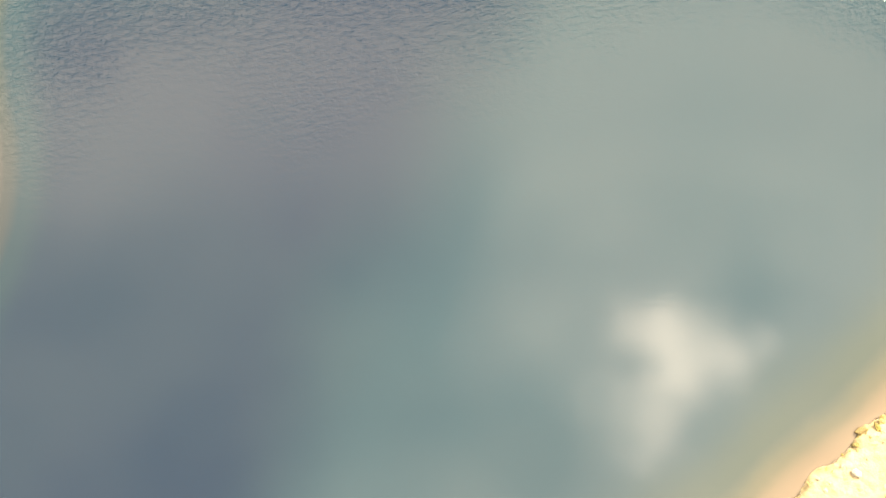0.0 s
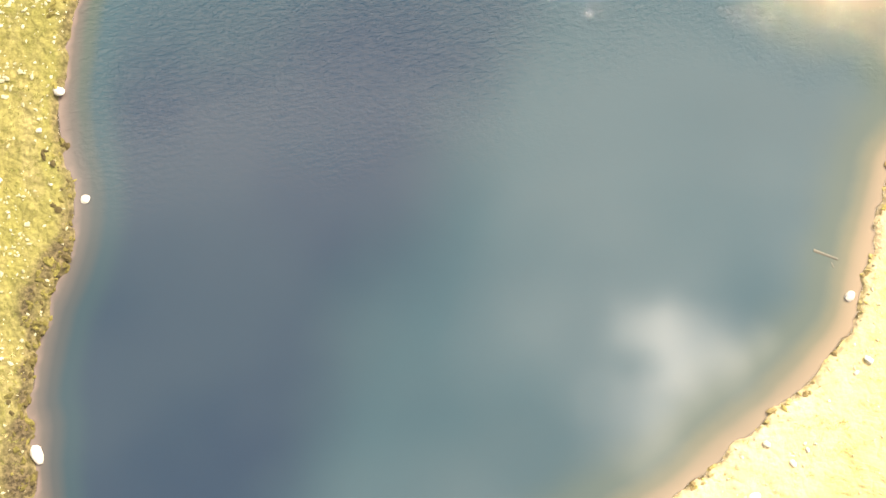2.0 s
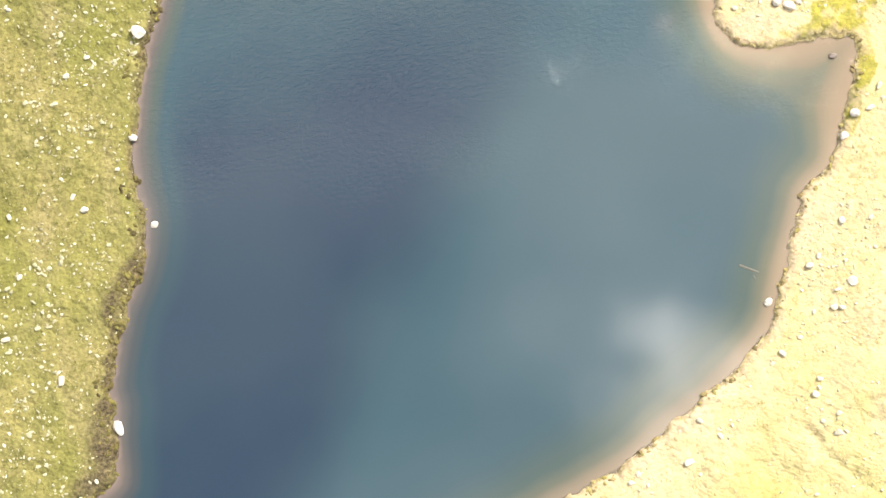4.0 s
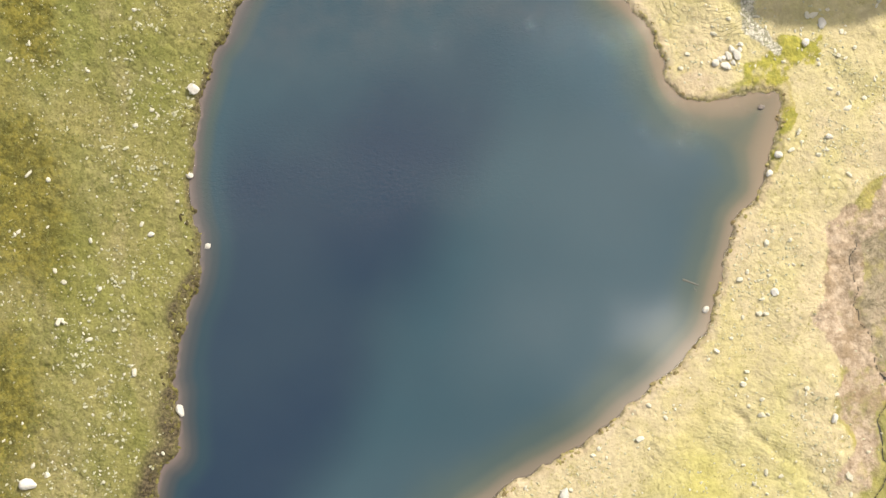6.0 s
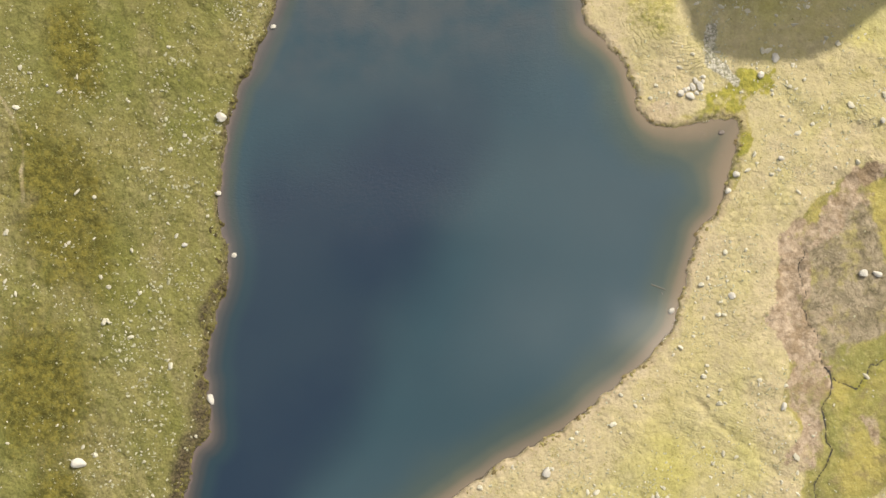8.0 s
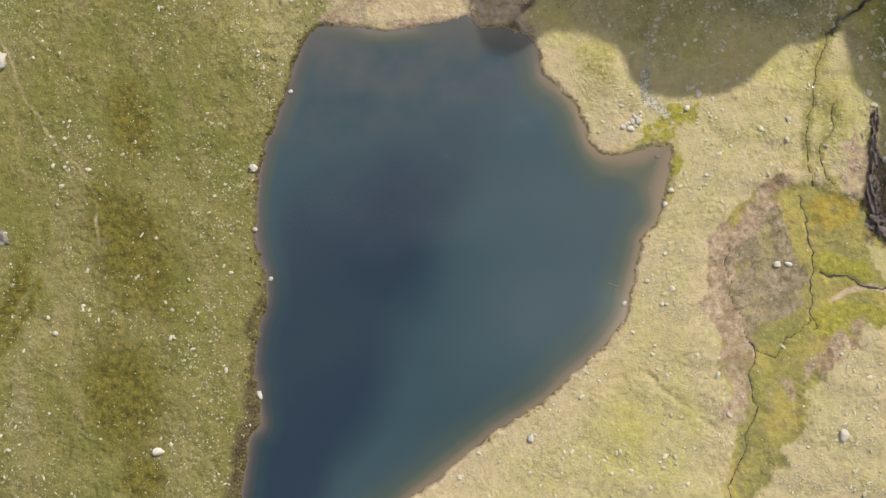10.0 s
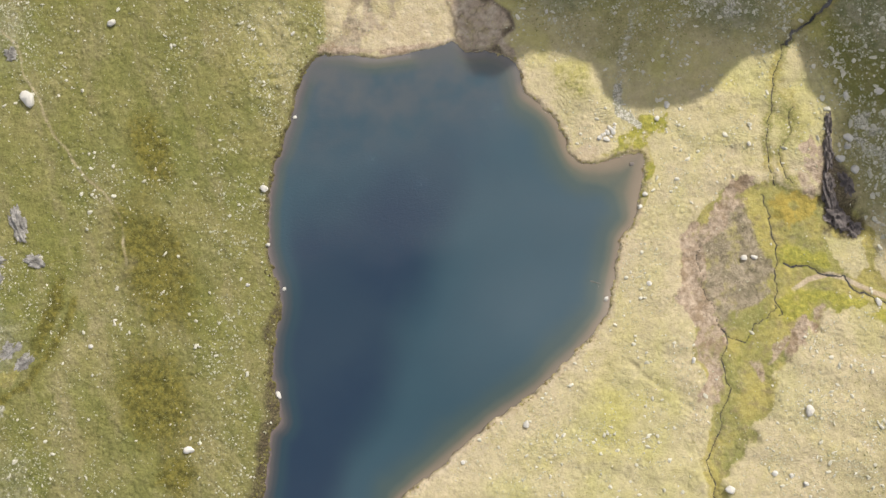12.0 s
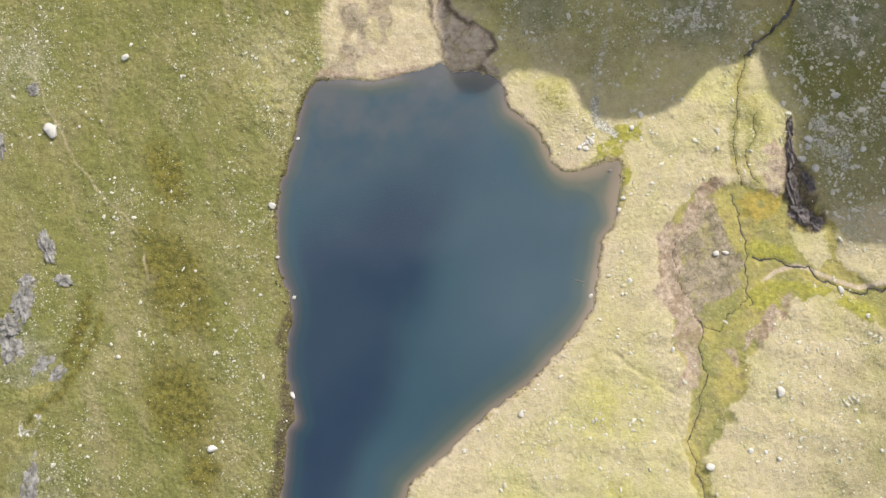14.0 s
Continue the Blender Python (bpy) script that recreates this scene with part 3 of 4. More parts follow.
def survey(x, y):
    """Ground height and the cover of the ground at plan places."""
    d = shore_distance(x, y)
    west = western(x, y)
    land = np.maximum(d, 0)
    hum = fbm(x, y, 0.55, 4, 2) - 0.5
    lump = fbm(x, y, 1.9, 3, 4) - 0.5
    bank = step(d, -0.10, 0.28) * (0.16 + 0.12 * west)
    roll = fbm(x, y, 0.07, 3, 9) - 0.5
    z = bank + np.minimum(land, 30) * 0.022 + step(land, 0.2, 3.0) * ((0.22 + 0.08 * west) * hum + (0.10 + 0.08 * west) * lump + 0.10 * west * (fbm(x, y, 3.1, 2, 44) - 0.5) + 0.9 * roll * step(land, 2, 9))
    # lake bed
    deep = np.maximum(-to_area(x, y, SHORE), 0)
    shelf = step(0.834 * (x + 1.3) - 0.553 * (y - 9.65) + 3 * (fbm(x, y, 0.12, 2, 51) - 0.5), -3.8, 3.8)
    open_north = step(y - 0.25 * x, 8, 20)
    drop = 0.35 * np.log1p(np.exp(np.minimum((deep - 0.86 - 0.36 * (1 - shelf)) / 0.35, 60)))
    drop = drop * (1 - 0.62 * (1 - 0.45 * west) * step(y - 0.1 * x + 1.5 * hum, 16.5, 22.0))
    trench = (1 - shelf) * (1 - 0.9 * open_north)
    bed = 0.16 * (1 - np.exp(-0.5 * deep)) + drop * (0.66 * shelf + 6.0 * (1 - shelf))
    most = 1.75 * shelf + (4.2 - 2.3 * open_north) * (1 - shelf)
    bed = most * (1 - np.exp(-bed / most * 1.25))
    bed = -bed * (0.85 + 0.3 * fbm(x, y, 0.3, 3, 6)) - 0.03
    inlet = np.exp(-(((x - 17.0) / 2.3) ** 2 + ((y - 11.0) / 3.0) ** 2) ** 2) + 0.85 * np.exp(-(((x - 13.9) / 1.9) ** 2 + ((y - 11.9) / 1.5) ** 2))
    bed = bed * (1 - 0.66 * np.minimum(inlet, 1)) - 0.05 * np.minimum(inlet, 1)
    z = np.where(d < 0, bed * step(-d, 0.0, 0.12), z)
    wobble_x, wobble_y = x + (fbm(x, y, 0.8, 3, 12) - 0.5) * 1.6, y + (fbm(x, y, 0.8, 3, 13) - 0.5) * 1.6
    bog_d = to_area(wobble_x, wobble_y, BOG_EDGE) + 1.2 * (fbm(x, y, 0.35, 4, 14, 0.6) - 0.5)
    bog = 1 - step(bog_d, -0.9, 0.7)
    z = z - 0.35 * bog * step(land, 1, 4)
    fan_d = to_area(wobble_x, wobble_y, FAN_EDGE)
    fan = (1 - step(fan_d, -0.4, 0.4)) * step(d, -0.05, 0.1)
    # long shallow terracettes on the straw slope
    z = z + (1 - west) * (1 - bog) * step(land, 1.5, 5) * 0.07 * np.sin((x * 0.55 + y * 1.25 + 3 * hum) * 1.3)
    lobe = np.exp(-(((x - 14.6) / 2.6) ** 2 + ((y - 18.2) / 3.4) ** 2) ** 2) * step(land, 0.5, 1.5)
    round_hump = np.hypot((x - HUMP[0]) * 0.95, y - HUMP[1])
    z = z + lobe * 0.55 * np.exp(-(round_hump / 2.0) ** 2)
    # trodden ledges that ring the hump, as height of the ring and how clear it is
    contour = round_hump + 0.8 * hum + 0.3 * lump + 0.25 * np.sin(x * 0.9)
    tread = step(round_hump, 0.7, 1.3) * (1 - step(round_hump, 2.8, 3.9)) * step(-0.35 * (x - HUMP[0]) - (y - HUMP[1]), -1.2, 0.3) * step(fbm(x, y, 0.6, 3, 45), 0.30, 0.5) * step(land, 0.4, 1.0)
    tread = np.maximum(tread, 0.8 * np.exp(-(((x - 20.0) / 1.9) ** 2 + ((y - 16.8) / 1.2) ** 2) ** 2))
    tread = np.maximum(tread, step(round_hump, 6.8, 8.5) * 0.35 * (1 - west) * (1 - bog) * step(land, 1.0, 3.0) * step(fbm(x, y, 0.22, 3, 48), 0.48, 0.66))
    contour = np.where(round_hump < 6.5, contour, 0.45 * x + 0.9 * y + 1.6 * hum + 3 * roll)
    lumpy = west * np.exp(-(((x + 9.5) / 4.0) ** 2 + ((y - 26) / 8.0) ** 2)) * step(land, 0.2, 1.0)
    z = z + lumpy * (0.42 * (fbm(x, y, 1.5, 3, 46) - 0.5) + 0.20 * (fbm(x, y, 3.5, 2, 47) - 0.5))
    for line in CREASES:
        z = z - 0.10 * (1 - step(to_line(wobble_x * 0.4 + x * 0.6, wobble_y * 0.4 + y * 0.6, line), 0.05, 0.30))
    # covers
    inland = x * 0.766 + y * 0.643
    # straw thins into turf north-east of a line close to SHADE
    dry = np.maximum(1 - west, 0.5 * np.exp(-(((x + 9) / 4.5) ** 2 + ((y - 29) / 6.0) ** 2))) * (1 - (0.28 + 0.45 * fbm(x, y, 0.6, 4, 40, 0.7)) * step(inland + 3 * roll + 1.5 * hum - np.interp(x, (14, 20, 27, 34), (24.5, 25.5, 31.5, 35.5)), 0, 4))
    dry = dry * (1 - (0.15 + 0.5 * fbm(x, y, 0.35, 4, 42, 0.65)) * step(x - y, 36, 46))
    dry = dry * (1 - 0.6 * step(x - 0.25 * y + 2 * hum, 31.5, 34.0) * step(y + 2 * hum, 1.0, 4.0))
    dry = np.maximum(dry, 0.30 * west * (1 - step(land, 0.3, 2.2)) * fbm(x, y, 0.5, 3, 41))
    heath = np.zeros_like(x)
    for cx, cy, rx, ry, turn in ((-22.3, 12.9, 3.2, 6.6, 10), (-24.4, 2.4, 3.2, 5.2, 10), (-20.9, 22.0, 1.8, 3.8, 5), (-24.0, -3.8, 1.6, 2.6, 0), (-31.0, 11.0, 0.8, 4.0, -25)):
        c, s = math.cos(radians(turn)), math.sin(radians(turn))
        px, py = (wobble_x - cx) * c + (wobble_y - cy) * s, -(wobble_x - cx) * s + (wobble_y - cy) * c
        heath = np.maximum(heath, 1 - step(np.sqrt((px / rx) ** 2 + (py / ry) ** 2), 0.1, 1.55))
    heath = np.maximum(heath, 0.75 * (1 - step(to_line(wobble_x * 0.5 + x * 0.5, wobble_y * 0.5 + y * 0.5, FURROW), 0.1, 0.65)))
    heath *= step(d, 0.5, 2)
    mud = np.zeros_like(x)
    for cx, cy, rx, ry, turn, k in ((21.9, 0.1, 2.0, 3.6, 10, 0.42), (27.2, -4.9, 0.9, 3.3, -42, 0.9), (20.4, 3.4, 0.9, 2.8, -30, 0.8), (33.0, 8.5, 1.2, 3.2, 10, 0.8), (19.4, -5.5, 0.8, 3.6, 5, 0.6), (33.7, 6.3, 1.6, 2.2, 0, 0.8)):
        c, s = math.cos(radians(turn)), math.sin(radians(turn))
        px, py = (wobble_x - cx) * c + (wobble_y - cy) * s, -(wobble_x - cx) * s + (wobble_y - cy) * c
        mud = np.maximum(mud, k * (1 - step(np.sqrt((px / rx) ** 2 + (py / ry) ** 2), 0.5, 1.2)))
    mud *= step(fbm(x, y, 1.3, 4, 20, 0.6), 0.33, 0.52)
    warp_x, warp_y = x * 0.4 + wobble_x * 0.6, y * 0.4 + wobble_y * 0.6
    fray = (fbm(x, y, 1.1, 4, 91, 0.65) - 0.5) * 1.5

    def within(line, soft=0.35):
        """1 inside an outline, with a frayed border."""
        return 1 - step(to_area(warp_x, warp_y, line) + fray, -soft, soft)

    vein_fan = within(FANMUD, 0.25) * fan
    mire_d = to_area(warp_x, warp_y, MIRE)
    mire = (1 - step(mire_d, -0.25, 0.25)) * step(d, -0.05, 0.08)
    mud = np.maximum(mud, 0.75 * fan * (1 - step(d, 0.5, 1.0)) * (1 - step(x, 2.5, 5.0)))
    mud = np.maximum(mud, 0.6 * (1 - step(np.hypot((wobble_x + 4.6) / 1.5, (wobble_y - 27.5) / 1.2), 0.4, 1.2)) * step(d, 0, 0.1))

    def patches(shapes, hard=0.45):
        out = np.zeros_like(x)
        for cx, cy, rx, ry, turn in shapes:
            c, s = math.cos(radians(turn)), math.sin(radians(turn))
            px, py = (wobble_x - cx) * c + (wobble_y - cy) * s, -(wobble_x - cx) * s + (wobble_y - cy) * c
            out = np.maximum(out, 1 - step(np.sqrt((px / rx) ** 2 + (py / ry) ** 2), hard, 1.3))
        return out

    vein_fan = vein_fan * (1 - 0.9 * patches(FAN_ISLES, 0.2))
    gaps = 0.35 + 0.65 * step(fbm(x, y, 0.9, 4, 92, 0.65), 0.36, 0.56)
    gold = within(GOLDEN, 0.5) * gaps
    lush = np.maximum(within(GREEN_MID, 0.5), within(GREEN_LOW, 0.6)) * gaps
    dry_isle = within(DRY_ISLE, 0.5)
    rim = np.maximum(within(RIM, 0.4), within(RIM_NORTH, 0.4))
    mud = np.maximum(mud, 0.62 * patches(LILAC))
    mud = np.maximum(mud, rim * (0.55 + 0.45 * step(fbm(x, y, 0.6, 4, 93, 0.65), 0.34, 0.6)))
    sand = np.maximum(fan * 0.42, 0.95 * (1 - step(to_line(x, y, SANDBAR) + 0.1 * lump, 0.08, 0.30)))
    sand = np.maximum(sand, 0.9 * fan * (1 - step(np.abs(d - 0.12), 0.06, 0.25)) * step(x, -1.5, 1.5))
    sand = np.maximum(sand, 0.55 * (1 - step(np.hypot((x - 14.1) / 1.5, (y - 13.8) / 1.0), 0.5, 1.2)) * step(d, 0, 0.2))
    tan = (1 - west) * np.maximum(1 - step(land + 3 * roll, 1.5, 5.0), np.maximum(step(x - y + 6 * roll, 31, 38), 1 - step(np.abs(bog_d - 1.0), 0.5, 2.6)))
    tan = tan * (0.45 + 0.55 * step(fbm(x, y, 0.4, 3, 49), 0.3, 0.6))
    sand = np.maximum(sand, 0.42 * (1 - step(to_line(wobble_x * 0.25 + x * 0.75, wobble_y * 0.25 + y * 0.75, TRAIL), 0.05, 0.20)) * (0.5 + 0.5 * step(fbm(x, y, 0.5, 3, 57), 0.3, 0.5)))
    sand = np.maximum(sand, 0.20 * (1 - step(to_line(wobble_x, wobble_y, TRACK), 0.3, 1.5)))
    sand = np.maximum(sand, 0.5 * (1 - west) * (1 - fan) * (1 - step(d, 0.15, 0.9)) * step(d, 0, 0.1))
    grit = (0.45 + 0.35 * (y < 19)) * (1 - step(to_line(warp_x, warp_y, GULLY), 0.15, 0.65))
    for cx, cy, r in ((29.9, 24.1, 3.2), (38.1, 9.0, 2.6), (41.4, 1.0, 2.5), (-37.1, 13.0, 1.4), (-37.0, 4.0, 2.0), (-36.3, -2.9, 1.6), (38.4, 7.0, 2.0), (37.4, 11.1, 1.6)):
        grit = np.maximum(grit, 0.75 * (1 - step(np.hypot(wobble_x - cx, wobble_y - cy), 0.3 * r, r)) * step(fbm(x, y, 1.2, 4, 23, 0.6), 0.4, 0.58))
    broad = (1 - step(y, 5, 9)) * step(fbm(x, y, 0.5, 3, 30), 0.3, 0.55) * 1.1
    peat = west * step(d, -0.12, 0.02) * (1 - step(d, 0.14 + 0.4 * broad, 0.36 + broad)) * (0.78 + 0.22 * step(fbm(x, y, 1.6, 3, 33), 0.35, 0.55))
    peat = np.maximum(peat, (1 - west) * (1 - fan) * step(d, -0.08, 0.0) * (1 - step(d, 0.03, 0.12)) * 0.55)
    # dark ground in BLUFF: the shade of the steep drop, put into the colour
    peat = np.maximum(peat, 0.9 * within(BLUFF, 0.35))
    crack = np.abs(fbm(x * 1.3 + 0.35 * y, y * 0.55, 1.1, 3, 53) - 0.5)
    peat = np.maximum(peat, mire * np.maximum(0.30 * (1 - step(crack, 0.012, 0.05)), 0.85 * (1 - step(np.minimum(to_line(warp_x, warp_y, MIRE_RIB), to_line(warp_x, warp_y, MIRE_EDGE)), 0.10, 0.45))))
    bog = bog * (1 - 0.85 * dry_isle)
    moss = bog.copy()
    inlet_moss = np.maximum(within(INLET_MOSS, 0.3), within(SHORE_MOSS, 0.3)) * (0.35 + 0.65 * step(fbm(x, y, 1.3, 4, 55, 0.65), 0.34, 0.54)) * step(d, 0.02, 0.15)
    lush = np.maximum(lush, inlet_moss)
    moss = np.maximum(moss, 0.55 * np.exp(-(((wobble_x - 31.6) / 2.0) ** 2 + ((wobble_y - 13.2) / 4.5) ** 2) ** 2))
    lush = np.maximum(lush, 0.44 * np.exp(-(np.hypot(wobble_x - 14.4, wobble_y - 20.2) / 2.4) ** 4) * step(land, 0.3, 0.8))
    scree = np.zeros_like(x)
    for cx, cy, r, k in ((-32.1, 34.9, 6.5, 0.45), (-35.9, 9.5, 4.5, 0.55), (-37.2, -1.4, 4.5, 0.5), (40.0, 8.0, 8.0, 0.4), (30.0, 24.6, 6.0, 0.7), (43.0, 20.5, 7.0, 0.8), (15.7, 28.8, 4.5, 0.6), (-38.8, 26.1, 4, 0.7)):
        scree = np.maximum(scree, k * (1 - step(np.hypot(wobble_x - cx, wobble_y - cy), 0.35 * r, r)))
    fresh = 0.6 * (1 - step(np.hypot((wobble_x + 35.8 + 0.5 * (wobble_y - 6.8)) / 3.6, (wobble_y - 6.8 - 0.3 * (wobble_x + 35.8)) / 1.3), 0.4, 1.0))
    moss = np.maximum(moss, fresh)
    cushion = np.exp(-(((x - 17.2) / 2.6) ** 2 + ((y - 11.8) / 4.0) ** 2) ** 3) * (1 - step(d, 0.5, 1.1)) * step(d, 0, 0.06)
    cushion = np.maximum(cushion, west * 0.5 * (1 - step(d, 0.2, 0.6)) * step(d, 0, 0.1) * step(fbm(x, y, 0.45, 2, 35), 0.5, 0.62))
    moss = np.maximum(moss, cushion * (0.55 + 0.45 * step(fbm(x, y, 0.8, 3, 36), 0.35, 0.5)))
    moss = np.maximum(moss, lush)
    peat = peat * (1 - 0.6 * np.maximum(cushion, lush * step(12.0 - np.abs(x - 18.0), 8, 9)))
    z = z + 0.16 * np.maximum(cushion, lush) * np.abs(fbm(x, y, 1.6, 2, 54) - 0.5) * 2 * step(land, 0, 0.3)
    # grey-brown fen in the western half of the bog, with a bare pinkish rim
    fen = np.maximum(within(FEN, 0.5) * (0.75 + 0.25 * step(fbm(x, y, 0.5, 3, 58), 0.35, 0.6)), 0.35 * bog * step(fbm(x, y, 0.6, 4, 94, 0.6), 0.45, 0.62))
    fen = np.maximum(fen, 0.85 * mire)
    peat = np.maximum(peat, 0.30 * vein_fan * step(fbm(x, y, 0.8, 4, 96, 0.65), 0.36, 0.6))
    fen = np.maximum(fen * (1 - 0.9 * np.maximum(lush, gold)), 0.95 * vein_fan)
    vein = np.abs(fbm(x, y, 0.55, 4, 37) - 0.5)
    peat = np.maximum(peat, fen * 0.55 * (1 - step(vein, 0.012, 0.035)))
    for line, width in LINES.values():
        k = to_line(x, y, line)
        moss = np.maximum(moss, 0.58 * (1 - step(k, 0.1, 1.4 + 1.6 * hum)))
        cut = 1 - step(k, width * 0.55, width * 1.25)
        z = z - 0.14 * cut
        peat = np.maximum(peat, 0.5 * (1 - step(k, width * 0.4, width * 0.8)))
    sand, peat = sand * (1 - 0.9 * lush), peat * (1 - 0.5 * lush)
    return dict(z=z, d=d, dry=dry, heath=heath, bog=moss, mud=mud, sand=sand, grit=grit, peat=peat, fen=fen, scree=scree, lush=lush, gold=gold, tan=tan, tread=tread, contour=contour, mire=mire, trench=trench, bed=1 - step(d, -0.16, -0.02), west=west)


def mesh_of(name, verts, faces, material, smooth=True):
    """A mesh from numpy arrays of corners and faces that all have as many corners."""
    faces = np.asarray(faces, np.int32)
    me = bpy.data.meshes.new(name)
    me.vertices.add(len(verts))
    me.vertices.foreach_set("co", np.asarray(verts, np.float32).ravel())
    me.loops.add(faces.size)
    me.loops.foreach_set("vertex_index", faces.ravel())
    me.polygons.add(len(faces))
    me.polygons.foreach_set("loop_start", np.arange(len(faces), dtype=np.int32) * faces.shape[1])
    me.polygons.foreach_set("use_smooth", np.full(len(faces), smooth))
    me.update(calc_edges=True)
    me.materials.append(material)
    return me


def sheet(xs, ys):
    """Grid corners and quads over two axes."""
    gx, gy = np.meshgrid(xs, ys)
    i = np.arange(len(xs) * len(ys)).reshape(len(ys), len(xs))
    quads = np.stack([i[:-1, :-1], i[:-1, 1:], i[1:, 1:], i[1:, :-1]], -1).reshape(-1, 4)
    return gx.ravel(), gy.ravel(), quads


def axis(lo, hi, pitch, far):
    """Even steps from lo to hi, then ever longer ones out to far on both sides."""
    tail, gap = [], pitch
    while not tail or tail[-1] < far:
        gap *= 1.35
        tail.append((tail[-1] if tail else 0) + gap)
    return np.concatenate([lo - np.array(tail[::-1]), np.arange(lo, hi, pitch), hi + np.array(tail)])


# ---- the ground: one sheet out to the horizon ----
PITCH, CORE = 0.14, (-43.0, 47.0, -25.0, 41.0)


def build_ground():
    xs, ys = axis(CORE[0], CORE[1], PITCH, 2300), axis(CORE[2], CORE[3], PITCH, 2300)
    x, y, quads = sheet(xs, ys)
    data = survey(x, y)
    z = data["z"]
    away = np.maximum(np.maximum(np.abs(x - 2) - 60, np.abs(y - 8) - 50), 0)
    z = z + 0.06 * away * fbm(x, y, 0.008, 4, 50)
    me = mesh_of("ground", np.stack([x, y, z], 1), quads, TURF)
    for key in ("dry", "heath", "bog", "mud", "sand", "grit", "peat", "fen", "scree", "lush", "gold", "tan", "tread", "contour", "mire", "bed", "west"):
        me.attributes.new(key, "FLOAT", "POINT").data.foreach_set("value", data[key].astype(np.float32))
    core = np.ix_((ys >= CORE[2] - 1e-6) & (ys < CORE[3]), (xs >= CORE[0] - 1e-6) & (xs < CORE[1]))
    kept = {key: value.reshape(len(ys), len(xs))[core] for key, value in data.items()}
    return tagged(new("ground", me), "olive and straw alpine turf sloping to a silty lake bed", "ground", kind="structure"), kept


ground, KEPT = build_ground()


def lookup(x, y):
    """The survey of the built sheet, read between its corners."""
    rows, cols = KEPT["z"].shape
    u, v = np.clip((x - CORE[0]) / PITCH, 0, cols - 1.001), np.clip((y - CORE[2]) / PITCH, 0, rows - 1.001)
    i, j = u.astype(int), v.astype(int)
    fu, fv = u - i, v - j
    return {key: (a[j, i] * (1 - fu) + a[j, i + 1] * fu) * (1 - fv) + (a[j + 1, i] * (1 - fu) + a[j + 1, i + 1] * fu) * fv for key, a in KEPT.items()}


# ---- the lake ----
def build_lake():
    x, y, quads = sheet(np.arange(-22.5, 21.01, 0.22), np.arange(-22.5, 28.5, 0.22))
    data = survey(x, y)
    keep = (data["d"] < 0.7)[quads].any(1)
    used = np.unique(quads[keep])
    index = np.zeros(len(x), np.int64)
    index[used] = np.arange(len(used))
    me = mesh_of("lake", np.stack([x, y, 0 * x], 1)[used], index[quads[keep]], WATER)
    me.attributes.new("depth", "FLOAT", "POINT").data.foreach_set("value", np.maximum(-data["z"][used], 0).astype(np.float32))
    for key in ("trench", "west"):
        me.attributes.new(key, "FLOAT", "POINT").data.foreach_set("value", data[key][used].astype(np.float32))
    return tagged(new("lake", me), "deep blue tarn with clear silty shallows and rippled surface", "water", kind="structure")


lake = build_lake()


# ---- an unseen crest, shaped so that its shadow lies over the north-eastern plain ----
def build_crest():
    cu, cs = np.array([math.cos(SUN_AZ), math.sin(SUN_AZ)]), np.array([math.sin(SUN_AZ), -math.cos(SUN_AZ)])
    pts = np.array(SHADE)
    along, reach = pts @ cs, pts @ cu
    order = np.argsort(along)
    foot = 74.0
    s = np.concatenate([np.linspace(-420, -32, 60)[:-1], np.arange(-32, 34, 0.3), np.linspace(34, 420, 60)])
    r = np.interp(s, along[order], reach[order])
    r = np.where(s < along.min(), r + (along.min() - s) * 1.6, r) + (fbm(s, 0 * s, 0.9, 3, 60) - 0.5) * 0.8
    far = np.abs(s) > 45
    r = np.where(far, np.minimum(r, 60) + 6 * fbm(s, 0 * s, 0.03, 4, 61), r)
    high = np.maximum((foot - r) * math.tan(SUN_EL), 6.0)
    rows = [(-0.36, 0.0, 0.0), (-0.29, 0.2, 0.5), (-0.21, 0.42, 0.7), (-0.13, 0.62, 0.7), (-0.06, 0.82, 0.5), (-0.015, 0.965, 0.15), (0.0, 1.0, 0.0), (0.03, 0.97, 0.1), (0.2, 0.8, 1.0), (0.6, 0.5, 2.0), (1.3, 0.2, 2.0), (2.2, 0.0, 0.0)]
    corners = []
    for out, up, rough in rows:
        u = foot + out * high + rough * 5 * (fbm(s, 0 * s + out * 30, 0.12, 4, 63) - 0.5)
        z = up * high * 1.0 - (0.8 if up == 0 else 0)
        corners.append(np.stack([u * cu[0] + s * cs[0], u * cu[1] + s * cs[1], z], 1))
    n, verts = len(s), np.concatenate(corners)
    i = np.arange(len(rows) * n).reshape(len(rows), n)
    quads = np.stack([i[:-1, :-1], i[:-1, 1:], i[1:, 1:], i[1:, :-1]], -1).reshape(-1, 4)
    return tagged(new("shadow_crest", mesh_of("shadow_crest", verts, quads, GNEISS, False)), "steep grey rock crest beside the plain", "mountain", kind="structure")


crest = build_crest()


